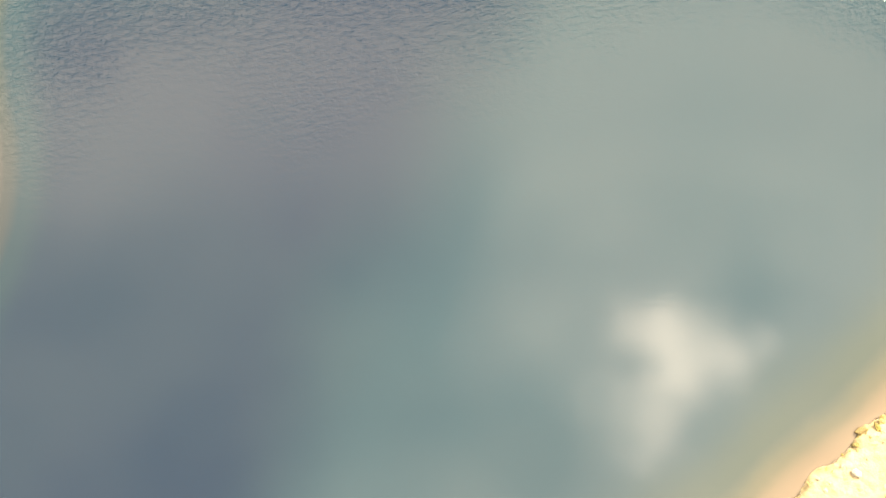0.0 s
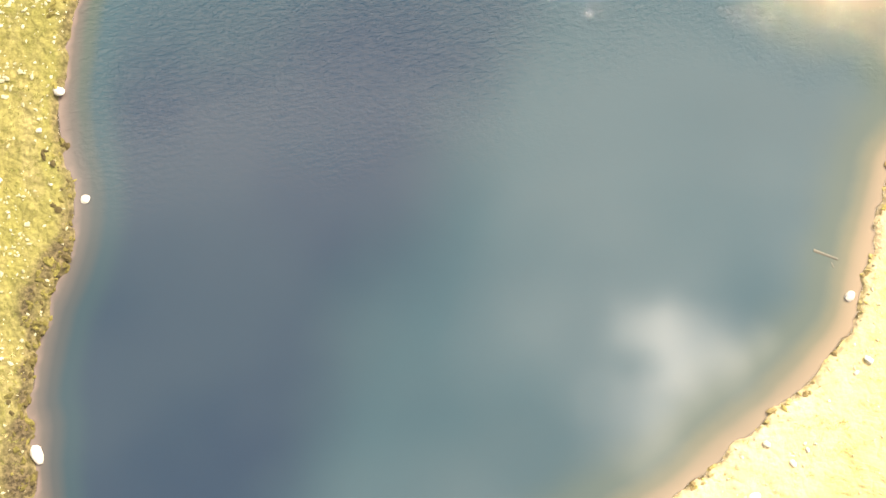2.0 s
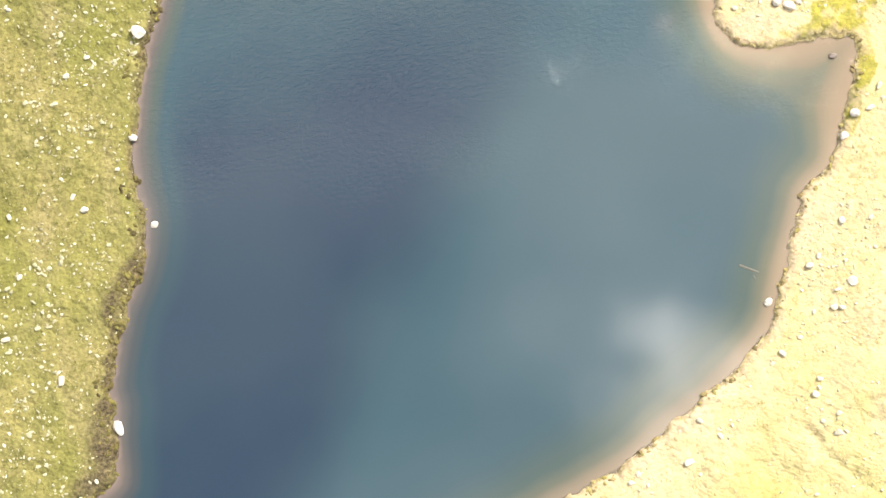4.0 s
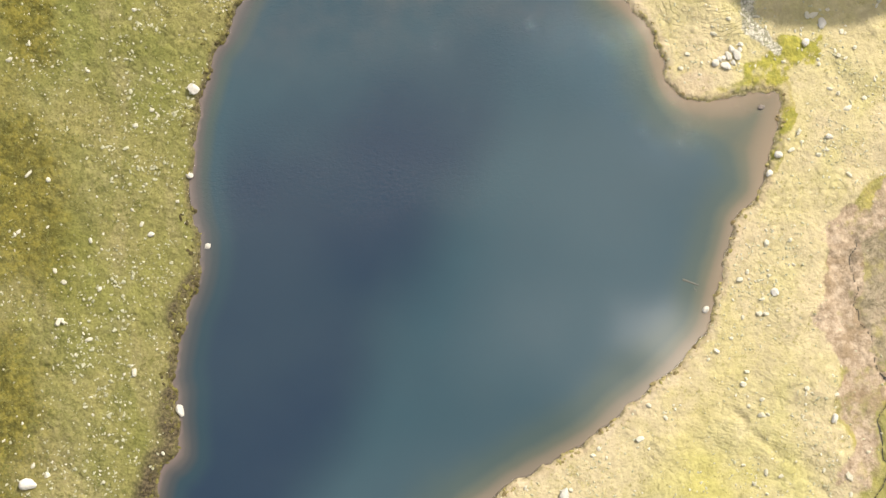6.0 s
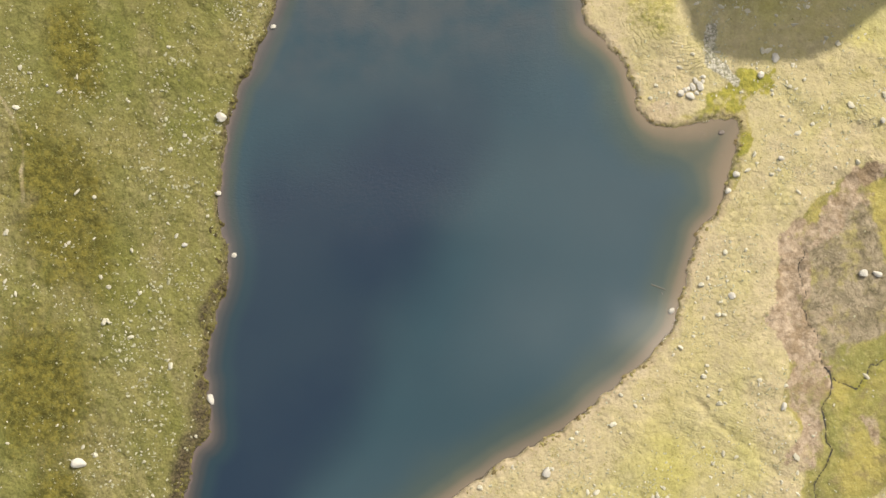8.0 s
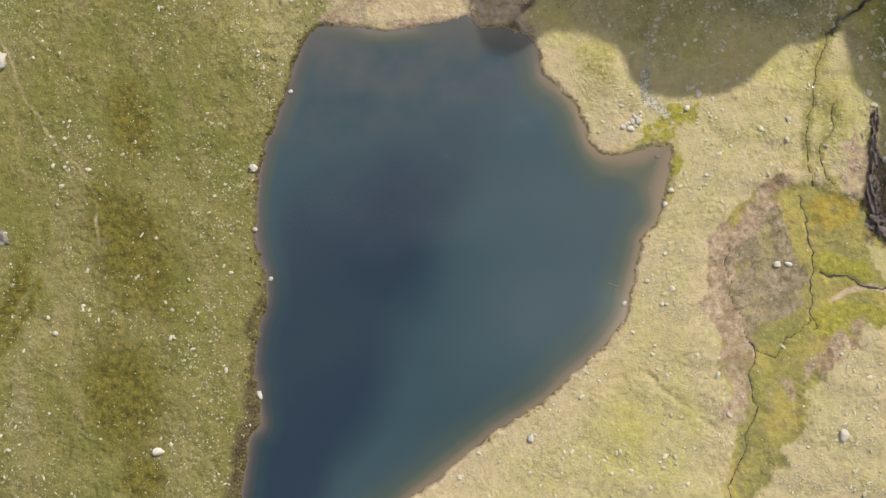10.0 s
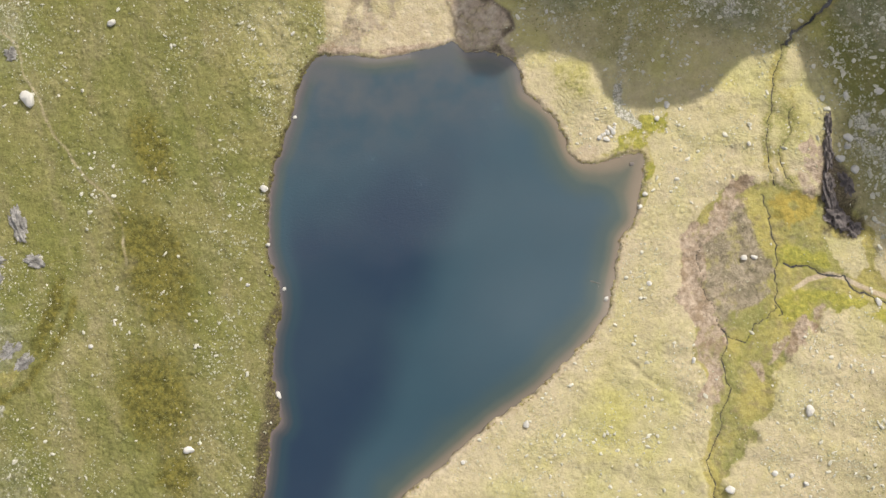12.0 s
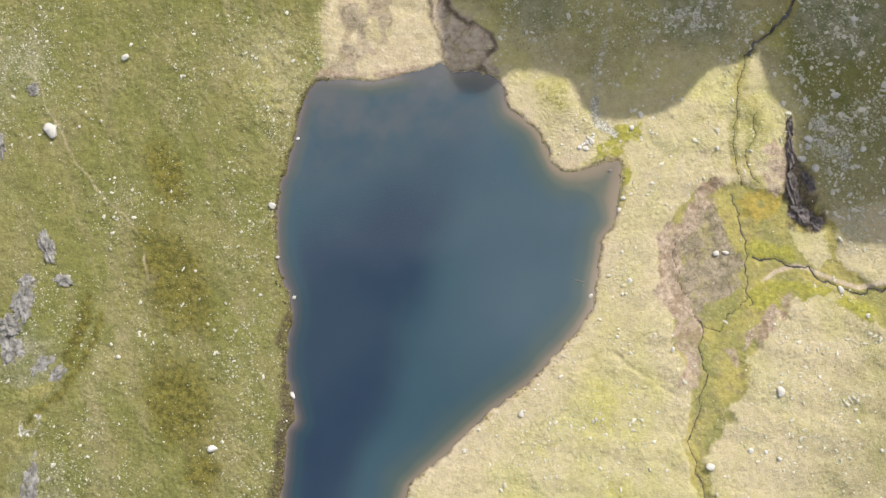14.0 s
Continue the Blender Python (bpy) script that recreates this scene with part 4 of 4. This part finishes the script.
# ---- brook water ----
def build_brook(name, line, width):
    verts, quads = [], []
    pts = np.array(line)
    fine = np.concatenate([np.linspace(a, b, 3)[:-1] for a, b in zip(pts, pts[1:])] + [pts[-1:]])
    way = np.gradient(fine, axis=0)
    way /= np.linalg.norm(way, axis=1)[:, None]
    side = np.stack([-way[:, 1], way[:, 0]], 1)
    z = survey(fine[:, 0], fine[:, 1])["z"]
    for k, (p, s) in enumerate(zip(fine, side)):
        w = width * max(0.3 if width < 0.3 else 0.45, 0.45 + 0.55 * noise.noise((p[0] * 1.3, p[1] * 1.3, 3)) + 0.25 * noise.noise((p[0] * 4, p[1] * 4, 6))) * 0.85
        for f in (-1, 1):
            verts.append((p[0] + f * w * s[0], p[1] + f * w * s[1], z[max(0, k - 1) : k + 2].max() + 0.07))
        if k:
            quads.append((2 * k - 2, 2 * k - 1, 2 * k + 1, 2 * k))
    me = mesh_of("brook", np.array(verts), quads, BROOK)
    tagged(new(name, me), "narrow dark brook winding through wet moss", "water", kind="structure")


def brook_material():
    m = Nodes("brook_water")
    tone = m.mix(m.noise(1.2, 3, 0.6, 0.4, 0.65), (0.026, 0.027, 0.028), (0.075, 0.068, 0.052))
    return m.finish(tone, 0.12, m.bump(m.noise(8.0, 3), 0.3, 0.03), 0.28)


BROOK = brook_material()
for brook_name, (brook_line, brook_width) in LINES.items():
    build_brook(brook_name, brook_line, brook_width)


# ---- stones ----
def stone_shape(seed, level=2):
    """A rounded, chipped stone about one metre across, its base at zero."""
    rng = random.Random(seed)
    bm = bmesh.new()
    bmesh.ops.create_icosphere(bm, subdivisions=level, radius=0.5)
    cuts = [(Vector((rng.gauss(0, 1), rng.gauss(0, 1), rng.gauss(0.1, 0.6))).normalized(), rng.uniform(0.30, 0.43)) for _ in range(7)]
    stretch = Vector((rng.uniform(0.85, 1.2), rng.uniform(0.7, 1.0), rng.uniform(0.42, 0.62)))
    for v in bm.verts:
        p = v.co.copy()
        for way, far in cuts:
            over = p.dot(way) - far
            if over > 0:
                p -= way * over * 0.9
        p *= 1 + 0.16 * noise.noise(p * 3.5 + Vector((seed * 7.1, 0, 0)))
        v.co = Vector((p.x * stretch.x, p.y * stretch.y, p.z * stretch.z))
    low = min(v.co.z for v in bm.verts)
    for v in bm.verts:
        v.co.z -= low
    return bm


def build_outcrop(x, y, long, wide, tall, turn, seed, label, material=GNEISS, group="outcrops in the western turf"):
    """A low hump of bare rock with ledges, sunk into the turf."""
    bm = bmesh.new()
    bmesh.ops.create_icosphere(bm, subdivisions=4, radius=1.0)
    for v in bm.verts:
        p = v.co * 2.2 + Vector((seed * 3.7, 0, 0))
        k = 1 + 0.55 * noise.noise(p) + 0.34 * noise.noise(p * 2.7) + 0.16 * noise.noise(p * 6)
        q = v.co * k
        v.co = Vector((q.x * long, q.y * wide, round(q.z * 3 + 0.3 * noise.noise(p * 3)) / 3 * tall * 0.35 + q.z * tall * 0.65))
    me = bpy.data.meshes.new("rock_outcrop")
    bm.to_mesh(me)
    bm.free()
    me.materials.append(material)
    ob = new("rock_outcrop", me)
    ob.matrix_world = pose(x, y, float(lookup(np.array([x]), np.array([y]))["z"][0]) - 0.30 * tall, 0, 0, turn)
    return tagged(ob, label, "rock", group)


for k, (ox, oy, long, wide, tall, turn) in enumerate((
    (-32.1, 18.5, 0.6, 1.5, 0.35, 5), (-34.3, 16.0, 0.8, 0.5, 0.3, -20), (-35.1, 14.4, 0.9, 1.7, 0.45, -15), (-36.6, 12.6, 0.8, 1.0, 0.5, 10), (-37.0, 10.6, 0.9, 1.4, 0.4, 0),
    (-34.6, 8.7, 1.3, 0.6, 0.25, 25), (-33.6, 7.6, 0.8, 0.5, 0.2, 30), (-31.5, 15.3, 0.7, 0.5, 0.2, -30), (-34.1, 28.8, 0.7, 1.5, 0.5, 0), (-30.1, 32.6, 0.5, 0.6, 0.35, 0), (-37.9, -0.8, 0.7, 1.8, 0.3, -25))):
    build_outcrop(ox, oy, long, wide, tall, turn, k + 1, "grey ledge of bare weathered rock in the turf")
# steps of the eastern drop, their shade put into the rock's dark colour
for k, (ox, oy, long, wide, tall, turn) in enumerate((
    (34.8, 11.4, 0.35, 1.2, 0.5, -15), (33.9, 9.0, 0.40, 1.4, 0.6, -15), (33.1, 6.2, 0.55, 1.5, 0.6, -8), (34.7, 6.2, 0.5, 1.0, 0.5, 10), (33.3, 3.8, 1.1, 1.2, 0.6, 0), (34.3, 2.4, 0.8, 0.7, 0.4, 20))):
    build_outcrop(ox, oy, long, wide, tall, turn, k + 21, "dark wet rock step below the stony slope", WET_SHADED_ROCK, "rock steps east of the bog")


def build_log():
    """A short waterlogged stem with a stub of a branch, lying in the eastern shallows."""
    m = Nodes("sodden_wood")
    wood = m.finish(m.mix(m.noise(5.0, 4), (0.15, 0.15, 0.125), (0.09, 0.09, 0.075)), 0.8)
    base = new("sunken_log")
    base.matrix_world = pose(11.9, 3.15, -0.062, 0, 0, -32)
    for name, start, end, thick in (("stem", (-0.45, 0, 0), (0.45, 0.05, 0.03), 0.09), ("branch", (0.1, 0.02, 0.0), (0.42, -0.28, 0.05), 0.045)):
        a, e = Vector(start), Vector(end)
        bm = bmesh.new()
        bmesh.ops.create_cone(bm, cap_ends=True, segments=10, radius1=thick, radius2=thick * 0.65, depth=(e - a).length)
        for v in bm.verts:
            v.co *= 1 + 0.12 * noise.noise(v.co * 5)
        bm.transform(Matrix.Translation((a + e) / 2) @ (e - a).to_track_quat("Z", "Y").to_matrix().to_4x4())
        me = bpy.data.meshes.new(name)
        bm.to_mesh(me)
        bm.free()
        me.materials.append(wood)
        new(name, me).parent = base
    tagged(base, "short waterlogged stem sunk in clear shallows", "log")


build_log()


def stone_meshes(name, seeds, material):
    out = []
    for k in seeds:
        bm = stone_shape(k)
        me = bpy.data.meshes.new(name)
        bm.to_mesh(me)
        bm.free()
        me.materials.append(material)
        out.append(me)
    return out


SHAPES = {"stone": stone_meshes("stone", range(1, 10), STONE), "boulder": stone_meshes("boulder", range(11, 20), BOULDER), "dark_stone": stone_meshes("dark_stone", range(21, 23), WET_SHADED_ROCK)}


def place_stone(name, x, y, size, label, group, rng, sink=0.14):
    ob = new(name, rng.choice(SHAPES[name]))
    z = float(lookup(np.array([x]), np.array([y]))["z"][0])
    z = z - sink * size * 0.6
    ob.location = (x, y, max(z, -0.16 * size))
    ob.rotation_euler = (rng.uniform(-0.12, 0.12), rng.uniform(-0.12, 0.12), rng.uniform(0, 6.283))
    ob.scale = (size, size * rng.uniform(0.85, 1.0), size * rng.uniform(0.8, 1.05))
    return tagged(ob, label, "stone", group)


BOULDERS = [
    (-15.09, 0.41, 0.60, "white angular boulder lying at the peaty waterline"), (-12.80, 8.59, 0.36, "small white stone standing in the shallows"),
    (-13.32, 12.43, 0.42, "white stone wedged into the turf bank"), (12.45, 1.62, 0.52, "pale stone half in the shallow water"),
    (-12.51, 16.96, 0.75, "flat-topped white boulder on the bank edge"), (-15.53, 9.53, 0.38, "pale stone bedded in olive turf"),
    (-22.78, -2.15, 0.88, "round white boulder alone on olive turf"), (-29.41, 28.55, 1.45, "large white boulder beside the foot trail"),
    (-21.64, 33.48, 0.95, "grey boulder in stony turf"), (16.18, 1.98, 0.50, "pale stone on straw-coloured grass"),
    (17.94, -4.90, 0.55, "pale stone on straw-coloured grass"), (17.22, 8.37, 0.48, "pale stone on straw-coloured grass"),
    (3.42, -6.58, 0.72, "pale boulder on dry grass near the lake"), (17.85, -15.51, 0.85, "white boulder beside the lower brook"),
    (25.86, -11.07, 0.90, "flat white boulder on stony dry slope"), (25.39, 2.07, 0.62, "white stone in the mossy bog"),
    (21.91, 16.37, 0.62, "pale stone at the mossy inflow"), (34.68, 8.32, 0.9, "pale boulder among stony ground"),
    (-28.45, 7.56, 0.52, "white stone on olive turf"), (21.69, -15.15, 0.55, "pale stone on stony dry slope"),
    (-7.34, 29.45, 0.40, "pale stone in rough turf"), (-2.23, -8.27, 0.40, "small pale stone on dry grass"),
    (-8.79, 22.43, 0.40, "pale stone at the western bank"), (14.06, 26.59, 0.5, "pale stone on shaded turf"),
    (34.19, -3.98, 0.7, "white stone beside the eastern brook"),
    (44.02, 19.72, 0.8, "white block on shaded stony slope"), (44.78, 12.87, 1.1, "large white block on shaded stony slope"), (39.93, 13.21, 0.85, "white block on shaded stony slope"),
    (36.94, 13.57, 0.7, "white block at the edge of the rocky slope"), (36.02, 9.88, 0.95, "pale flat block on the rocky slope"), (35.67, 9.16, 0.8, "pale flat block on the rocky slope"),
    (40.47, 7.66, 0.75, "mossy pale block on the rocky slope"), (27.67, 11.40, 0.5, "pale stone on straw-coloured grass"), (24.50, 2.23, 0.65, "white stone in the grey-brown fen"),
    (35.78, 7.17, 0.85, "pale block on the rocky slope"), (35.68, -6.90, 0.6, "pale stone on mossy slope"), (23.84, -16.52, 0.5, "pale stone on stony dry slope"), (22.93, -15.65, 0.45, "pale stone on stony dry slope"),
    (15.48, 14.86, 0.50, "white stone in a heap by the inlet"), (15.78, 15.02, 0.38, "white stone in a heap by the inlet"), (16.05, 14.62, 0.55, "white stone in a heap by the inlet"), (16.30, 15.16, 0.50, "white stone in a heap by the inlet"), (16.57, 15.53, 0.45, "white stone in a heap by the inlet"), (16.76, 15.13, 0.60, "white stone in a heap by the inlet"), (16.95, 15.41, 0.42, "white stone in a heap by the inlet"), (16.02, 15.09, 0.33, "white stone in a heap by the inlet"), (16.51, 14.75, 0.36, "white stone in a heap by the inlet"), (17.09, 15.73, 0.34, "white stone in a heap by the inlet"), 
    (20.69, 15.36, 0.6, "long pale stone above the mossy inflow"), (17.91, 9.28, 0.5, "pale stone on the inlet's bank"), (20.85, 9.91, 0.45, "pale stone on straw-coloured grass"),
]
rng = random.Random(11)
for bx, by, size, label in BOULDERS:
    place_stone("boulder", bx, by, size, label, "boulders round the tarn", rng)
place_stone("dark_stone", 17.6, 12.1, 0.42, "dark wet stone just breaking the shallow inlet", "", rng)


def scatter(n, seed, density, clear=0.25):
    """Plan places spread by a density from 0 to 1, off the water and the brooks."""
    r = np.random.RandomState(seed)
    x, y = r.uniform(-43, 47, n), r.uniform(-25, 41, n)
    data = lookup(x, y)
    keep = (data["d"] > clear) & (r.uniform(0, 1, n) < density(x, y, data))
    return x[keep], y[keep], {k: v[keep] for k, v in data.items()}, r


STREWN = ((38.5, 10.5, 1.5, 3.0), (36.2, 9.0, 1.2, 2.5), (37.4, 8.2, 1.0, 3.0), (41.2, 11.2, 1.6, 2.5), (37.4, 0.9, 2.2, 2.6), (39.8, 16.6, 1.6, 2.2), (37.1, 16.1, 1.3, 2.0), (39.7, 13.2, 0.8, 2.5), (43.5, 20.1, 1.6, 2.0), (-10.2, 28.6, 6, 1.0), (-14.1, 14.8, 4, 0.75), (-17.9, 5.6, 4, 0.7), (-32.1, 36.0, 6, 1.7), (-34.0, 12.6, 5, 0.8), (-33.4, -0.4, 5, 0.8), (-19.6, -3.3, 5, 0.55), (-17.4, 30.7, 6, 0.6), (28.9, 23.5, 6, 0.8),
          (13.6, 28.8, 5, 0.7), (40.1, 9.0, 6, 1.5), (40.4, 1.0, 5, 1.3), (41.0, 20.5, 7, 1.4), (34.0, 22.5, 5, 1.5), (26.9, 24.6, 5, 1.7), (38.6, 16.2, 4, 1.4), (14.0, 25.5, 3, 1.0), (20.6, 23.5, 5, 1.0), (18.1, 17.4, 0.7, 3.0), (-24.3, 19.9, 6, 0.6), (-25.8, 7.5, 6, 0.5), (-36.9, 14.2, 1.6, 2.0), (-34.7, 15.0, 1.5, 2.0), (-9.6, 24.3, 3.2, 1.5), (18.9, 15.7, 1.2, 0.9), (24.9, -11.6, 7, 1.0), (30.6, -12.5, 9, 1.1), (36.7, -9.7, 7, 0.8), (5.7, -8.9, 6, 0.8), (11.5, -8.8, 6, 0.7), (15.5, -6.0, 6, 0.6), (13.8, 3.8, 6, 0.7), (21.0, 8.9, 5, 0.6), (23.2, 13.0, 6, 0.5), (27.0, 26.7, 9, 0.7), (17.7, 27.7, 6, 0.7), (15.2, 16.0, 3, 0.6))


def stony(x, y, data):
    """Where stones lie thick."""
    near = 0.12 + 0.08 * data["west"]
    for cx, cy, r, k in STREWN:
        near = np.maximum(near, k * np.exp(-((x - cx) ** 2 + (y - cy) ** 2) / (r * r)))
    fine = step(fbm(x, y, 0.45, 4, 71, 0.65), 0.38, 0.66)
    k = near * (0.12 + 0.88 * fine)
    k = np.maximum(k, 0.8 * data["grit"])
    k = np.maximum(k, 0.30 * np.exp(-(((data["d"] - 0.25) / 0.25) ** 2)) * step(fbm(x, y, 0.5, 3, 72), 0.4, 0.6))
    return k * (1 - 0.85 * np.clip(data["bog"] + data["mud"] + data["heath"] * 0.5 + data["sand"] + data["mire"] + 0.7 * data["fen"] + 0.7 * data["peat"], 0, 1))


sx, sy, sd, r = scatter(26000, 5, lambda x, y, d: stony(x, y, d) * (0.9 - 0.35 * d["west"]), 0.35)
rocky = step(sx, 33.5, 36.5) * step(sy, -2, 5)
sizes = (0.15 + 0.36 * r.uniform(0, 1, len(sx)) ** 3.6) * (1 + rocky * r.uniform(0, 1, len(sx)) ** 3 * 0.5) * (0.82 + 0.06 * (1 - sd["west"]) + 0.22 * step(sx * 0.766 + sy * 0.643, 25, 31))
near = np.argsort(np.hypot(sx + 2, sy - 6))[:270]
for i in near:
    where = "olive turf" if sd["west"][i] > 0.5 else "straw-coloured grass"
    place_stone("stone", float(sx[i]), float(sy[i]), float(sizes[i]), f"small pale granite stone bedded in {where}", "stones strewn over the turf", rng)


def joined(name, x, y, z, size, shape, material, label, category, r, sink):
    """Many small pieces as one mesh."""
    base, faces = shape
    n, k = len(x), len(base)
    turn = r.uniform(0, 6.283, n)
    scale = np.stack([size * r.uniform(0.8, 1.5, n), size * r.uniform(0.5, 0.95, n), size * r.uniform(0.32, 0.62, n)], 1)
    p = base[None] * scale[:, None] * (1 + r.uniform(-0.36, 0.26, (n, k, 1)))
    c, s = np.cos(turn)[:, None], np.sin(turn)[:, None]
    px, py = p[..., 0] * c - p[..., 1] * s, p[..., 0] * s + p[..., 1] * c
    verts = np.stack([px + x[:, None], py + y[:, None], p[..., 2] + (z + sink * size)[:, None]], -1).reshape(-1, 3)
    quads = (faces[None] + (np.arange(n) * k)[:, None, None]).reshape(-1, faces.shape[1])
    return tagged(new(name, mesh_of(name, verts, quads, material, False)), label, category, kind="stuff")


def ball(level):
    bm = bmesh.new()
    bmesh.ops.create_icosphere(bm, subdivisions=level, radius=0.5)
    out = np.array([v.co for v in bm.verts]), np.array([[v.index for v in f.verts] for f in bm.faces])
    bm.free()
    return out


far = np.setdiff1d(np.arange(len(sx)), near)
joined("loose_stones", sx[far], sy[far], sd["z"][far], sizes[far], ball(1), STONE, "pale granite stones strewn over the outer slopes", "stones", r, 0.12)


def shingle(x, y, d):
    """The belt of small stones along the western shore."""
    return d["west"] * np.exp(-(((d["d"] - 3.0) / 3.2) ** 2)) * step(fbm(x, y, 0.55, 4, 95, 0.65), 0.40, 0.62) * (1 - np.clip(d["peat"] + d["heath"], 0, 1))


gx, gy, gd, r = scatter(520000, 6, lambda x, y, d: np.maximum(stony(x, y, d) * 0.46 * (1 - 0.35 * step(x * 0.766 + y * 0.643, 25, 31)), 0.20 * shingle(x, y, d)), 0.12)

joined("pebbles", gx, gy, gd["z"], (0.045 + 0.13 * r.uniform(0, 1, len(gx)) ** 2.4) * (1 + 0.45 * shingle(gx, gy, gd) + 0.5 * step(gx * 0.766 + gy * 0.643, 25, 32)), ball(1), PEBBLE, "pale pebbles and gravel flecks in the turf", "pebbles", r, 0.10)


# ---- tussocks that overhang the waterline ----
def tussock_material(name, tones):
    m = Nodes(name)
    isle = m.node("ShaderNodeNewGeometry").outputs["Random Per Island"]
    tone = m.mix(m.span(isle, 0.15, 0.5), tones[0], tones[1])
    tone = m.mix(m.span(isle, 0.6, 0.95), tone, tones[2])
    tone = m.mix(m.math("MULTIPLY", m.noise(9.0, 4, 0.7, 0.42, 0.62), 0.5), tone, tones[0])
    return m.finish(tone, 0.9, m.bump(m.noise(22.0, 4, 0.7), 0.8, 0.05), 0.15)


def bank_tussocks(name, n, seed, want, reach, tones, label):
    x, y, data, r = scatter(n, seed, lambda x, y, d: want(x, y, d) * (d["d"] < reach) * step(fbm(x, y, 0.8, 3, seed), 0.34, 0.54), -0.04)
    joined(name, x, y, data["z"], 0.07 + 0.22 * r.uniform(0, 1, len(x)) ** 2.2, ball(2), tussock_material(name, tones), label, "grass", r, 0.02)


bank_tussocks("western_bank_tussocks", 340000, 31, lambda x, y, d: d["west"] * (0.35 + 0.65 * np.exp(-np.abs(d["d"]) / 0.25)) * np.clip(0.25 + d["peat"], 0, 1), 0.7, ((0.085, 0.070, 0.032), (0.150, 0.135, 0.042), (0.235, 0.215, 0.066)), "dark and olive grass tussocks overhanging the peaty bank")
bank_tussocks("eastern_bank_tussocks", 260000, 32, lambda x, y, d: (1 - d["west"]) * (0.15 + 0.85 * np.exp(-np.abs(d["d"]) / 0.12)) * (1 - d["mire"]) * (y < 24), 0.3, ((0.20, 0.155, 0.075), (0.40, 0.345, 0.160), (0.30, 0.275, 0.085)), "straw-coloured grass tussocks overhanging the bank")


# ---- grass ----
def tufts(name, n, seed, want, material, label):
    x, y, data, r = scatter(n, seed, want, 0.06)
    n, blades = len(x), 5
    tall = r.uniform(0.04, 0.10, n)[:, None]
    turn = (r.uniform(0, 6.283, n)[:, None] + np.arange(blades) * 1.2566 + r.uniform(-0.4, 0.4, (n, blades)))
    lean = r.uniform(0.05, 0.17, (n, blades))
    wide = r.uniform(0.010, 0.028, (n, blades))
    c, s = np.cos(turn), np.sin(turn)
    z = data["z"][:, None] - 0.01
    a = np.stack([x[:, None] + s * wide, y[:, None] - c * wide, z + 0 * c], -1)
    b = np.stack([x[:, None] - s * wide, y[:, None] + c * wide, z + 0 * c], -1)
    t = np.stack([x[:, None] + c * lean, y[:, None] + s * lean, z + tall * r.uniform(0.6, 1, (n, blades))], -1)
    verts = np.stack([a, b, t], 2).reshape(-1, 3)
    faces = np.arange(len(verts)).reshape(-1, 3)
    tagged(new(name, mesh_of(name, verts, faces, material, False)), label, "grass", kind="stuff")


def meadow(x, y, d):
    return np.clip(1 - d["mud"] - d["sand"] * 0.9 - d["grit"] - d["peat"], 0, 1) * (0.35 + 0.65 * step(fbm(x, y, 0.7, 3, 80), 0.35, 0.6))


tufts("dry_grass", 55000, 21, lambda x, y, d: meadow(x, y, d) * d["dry"] * (1 - d["bog"]), STRAW, "short straw-coloured dry grass")
tufts("green_grass", 110000, 22, lambda x, y, d: meadow(x, y, d) * np.clip(0.95 - 1.1 * d["dry"], 0, 1), GREEN, "short olive-green alpine grass")
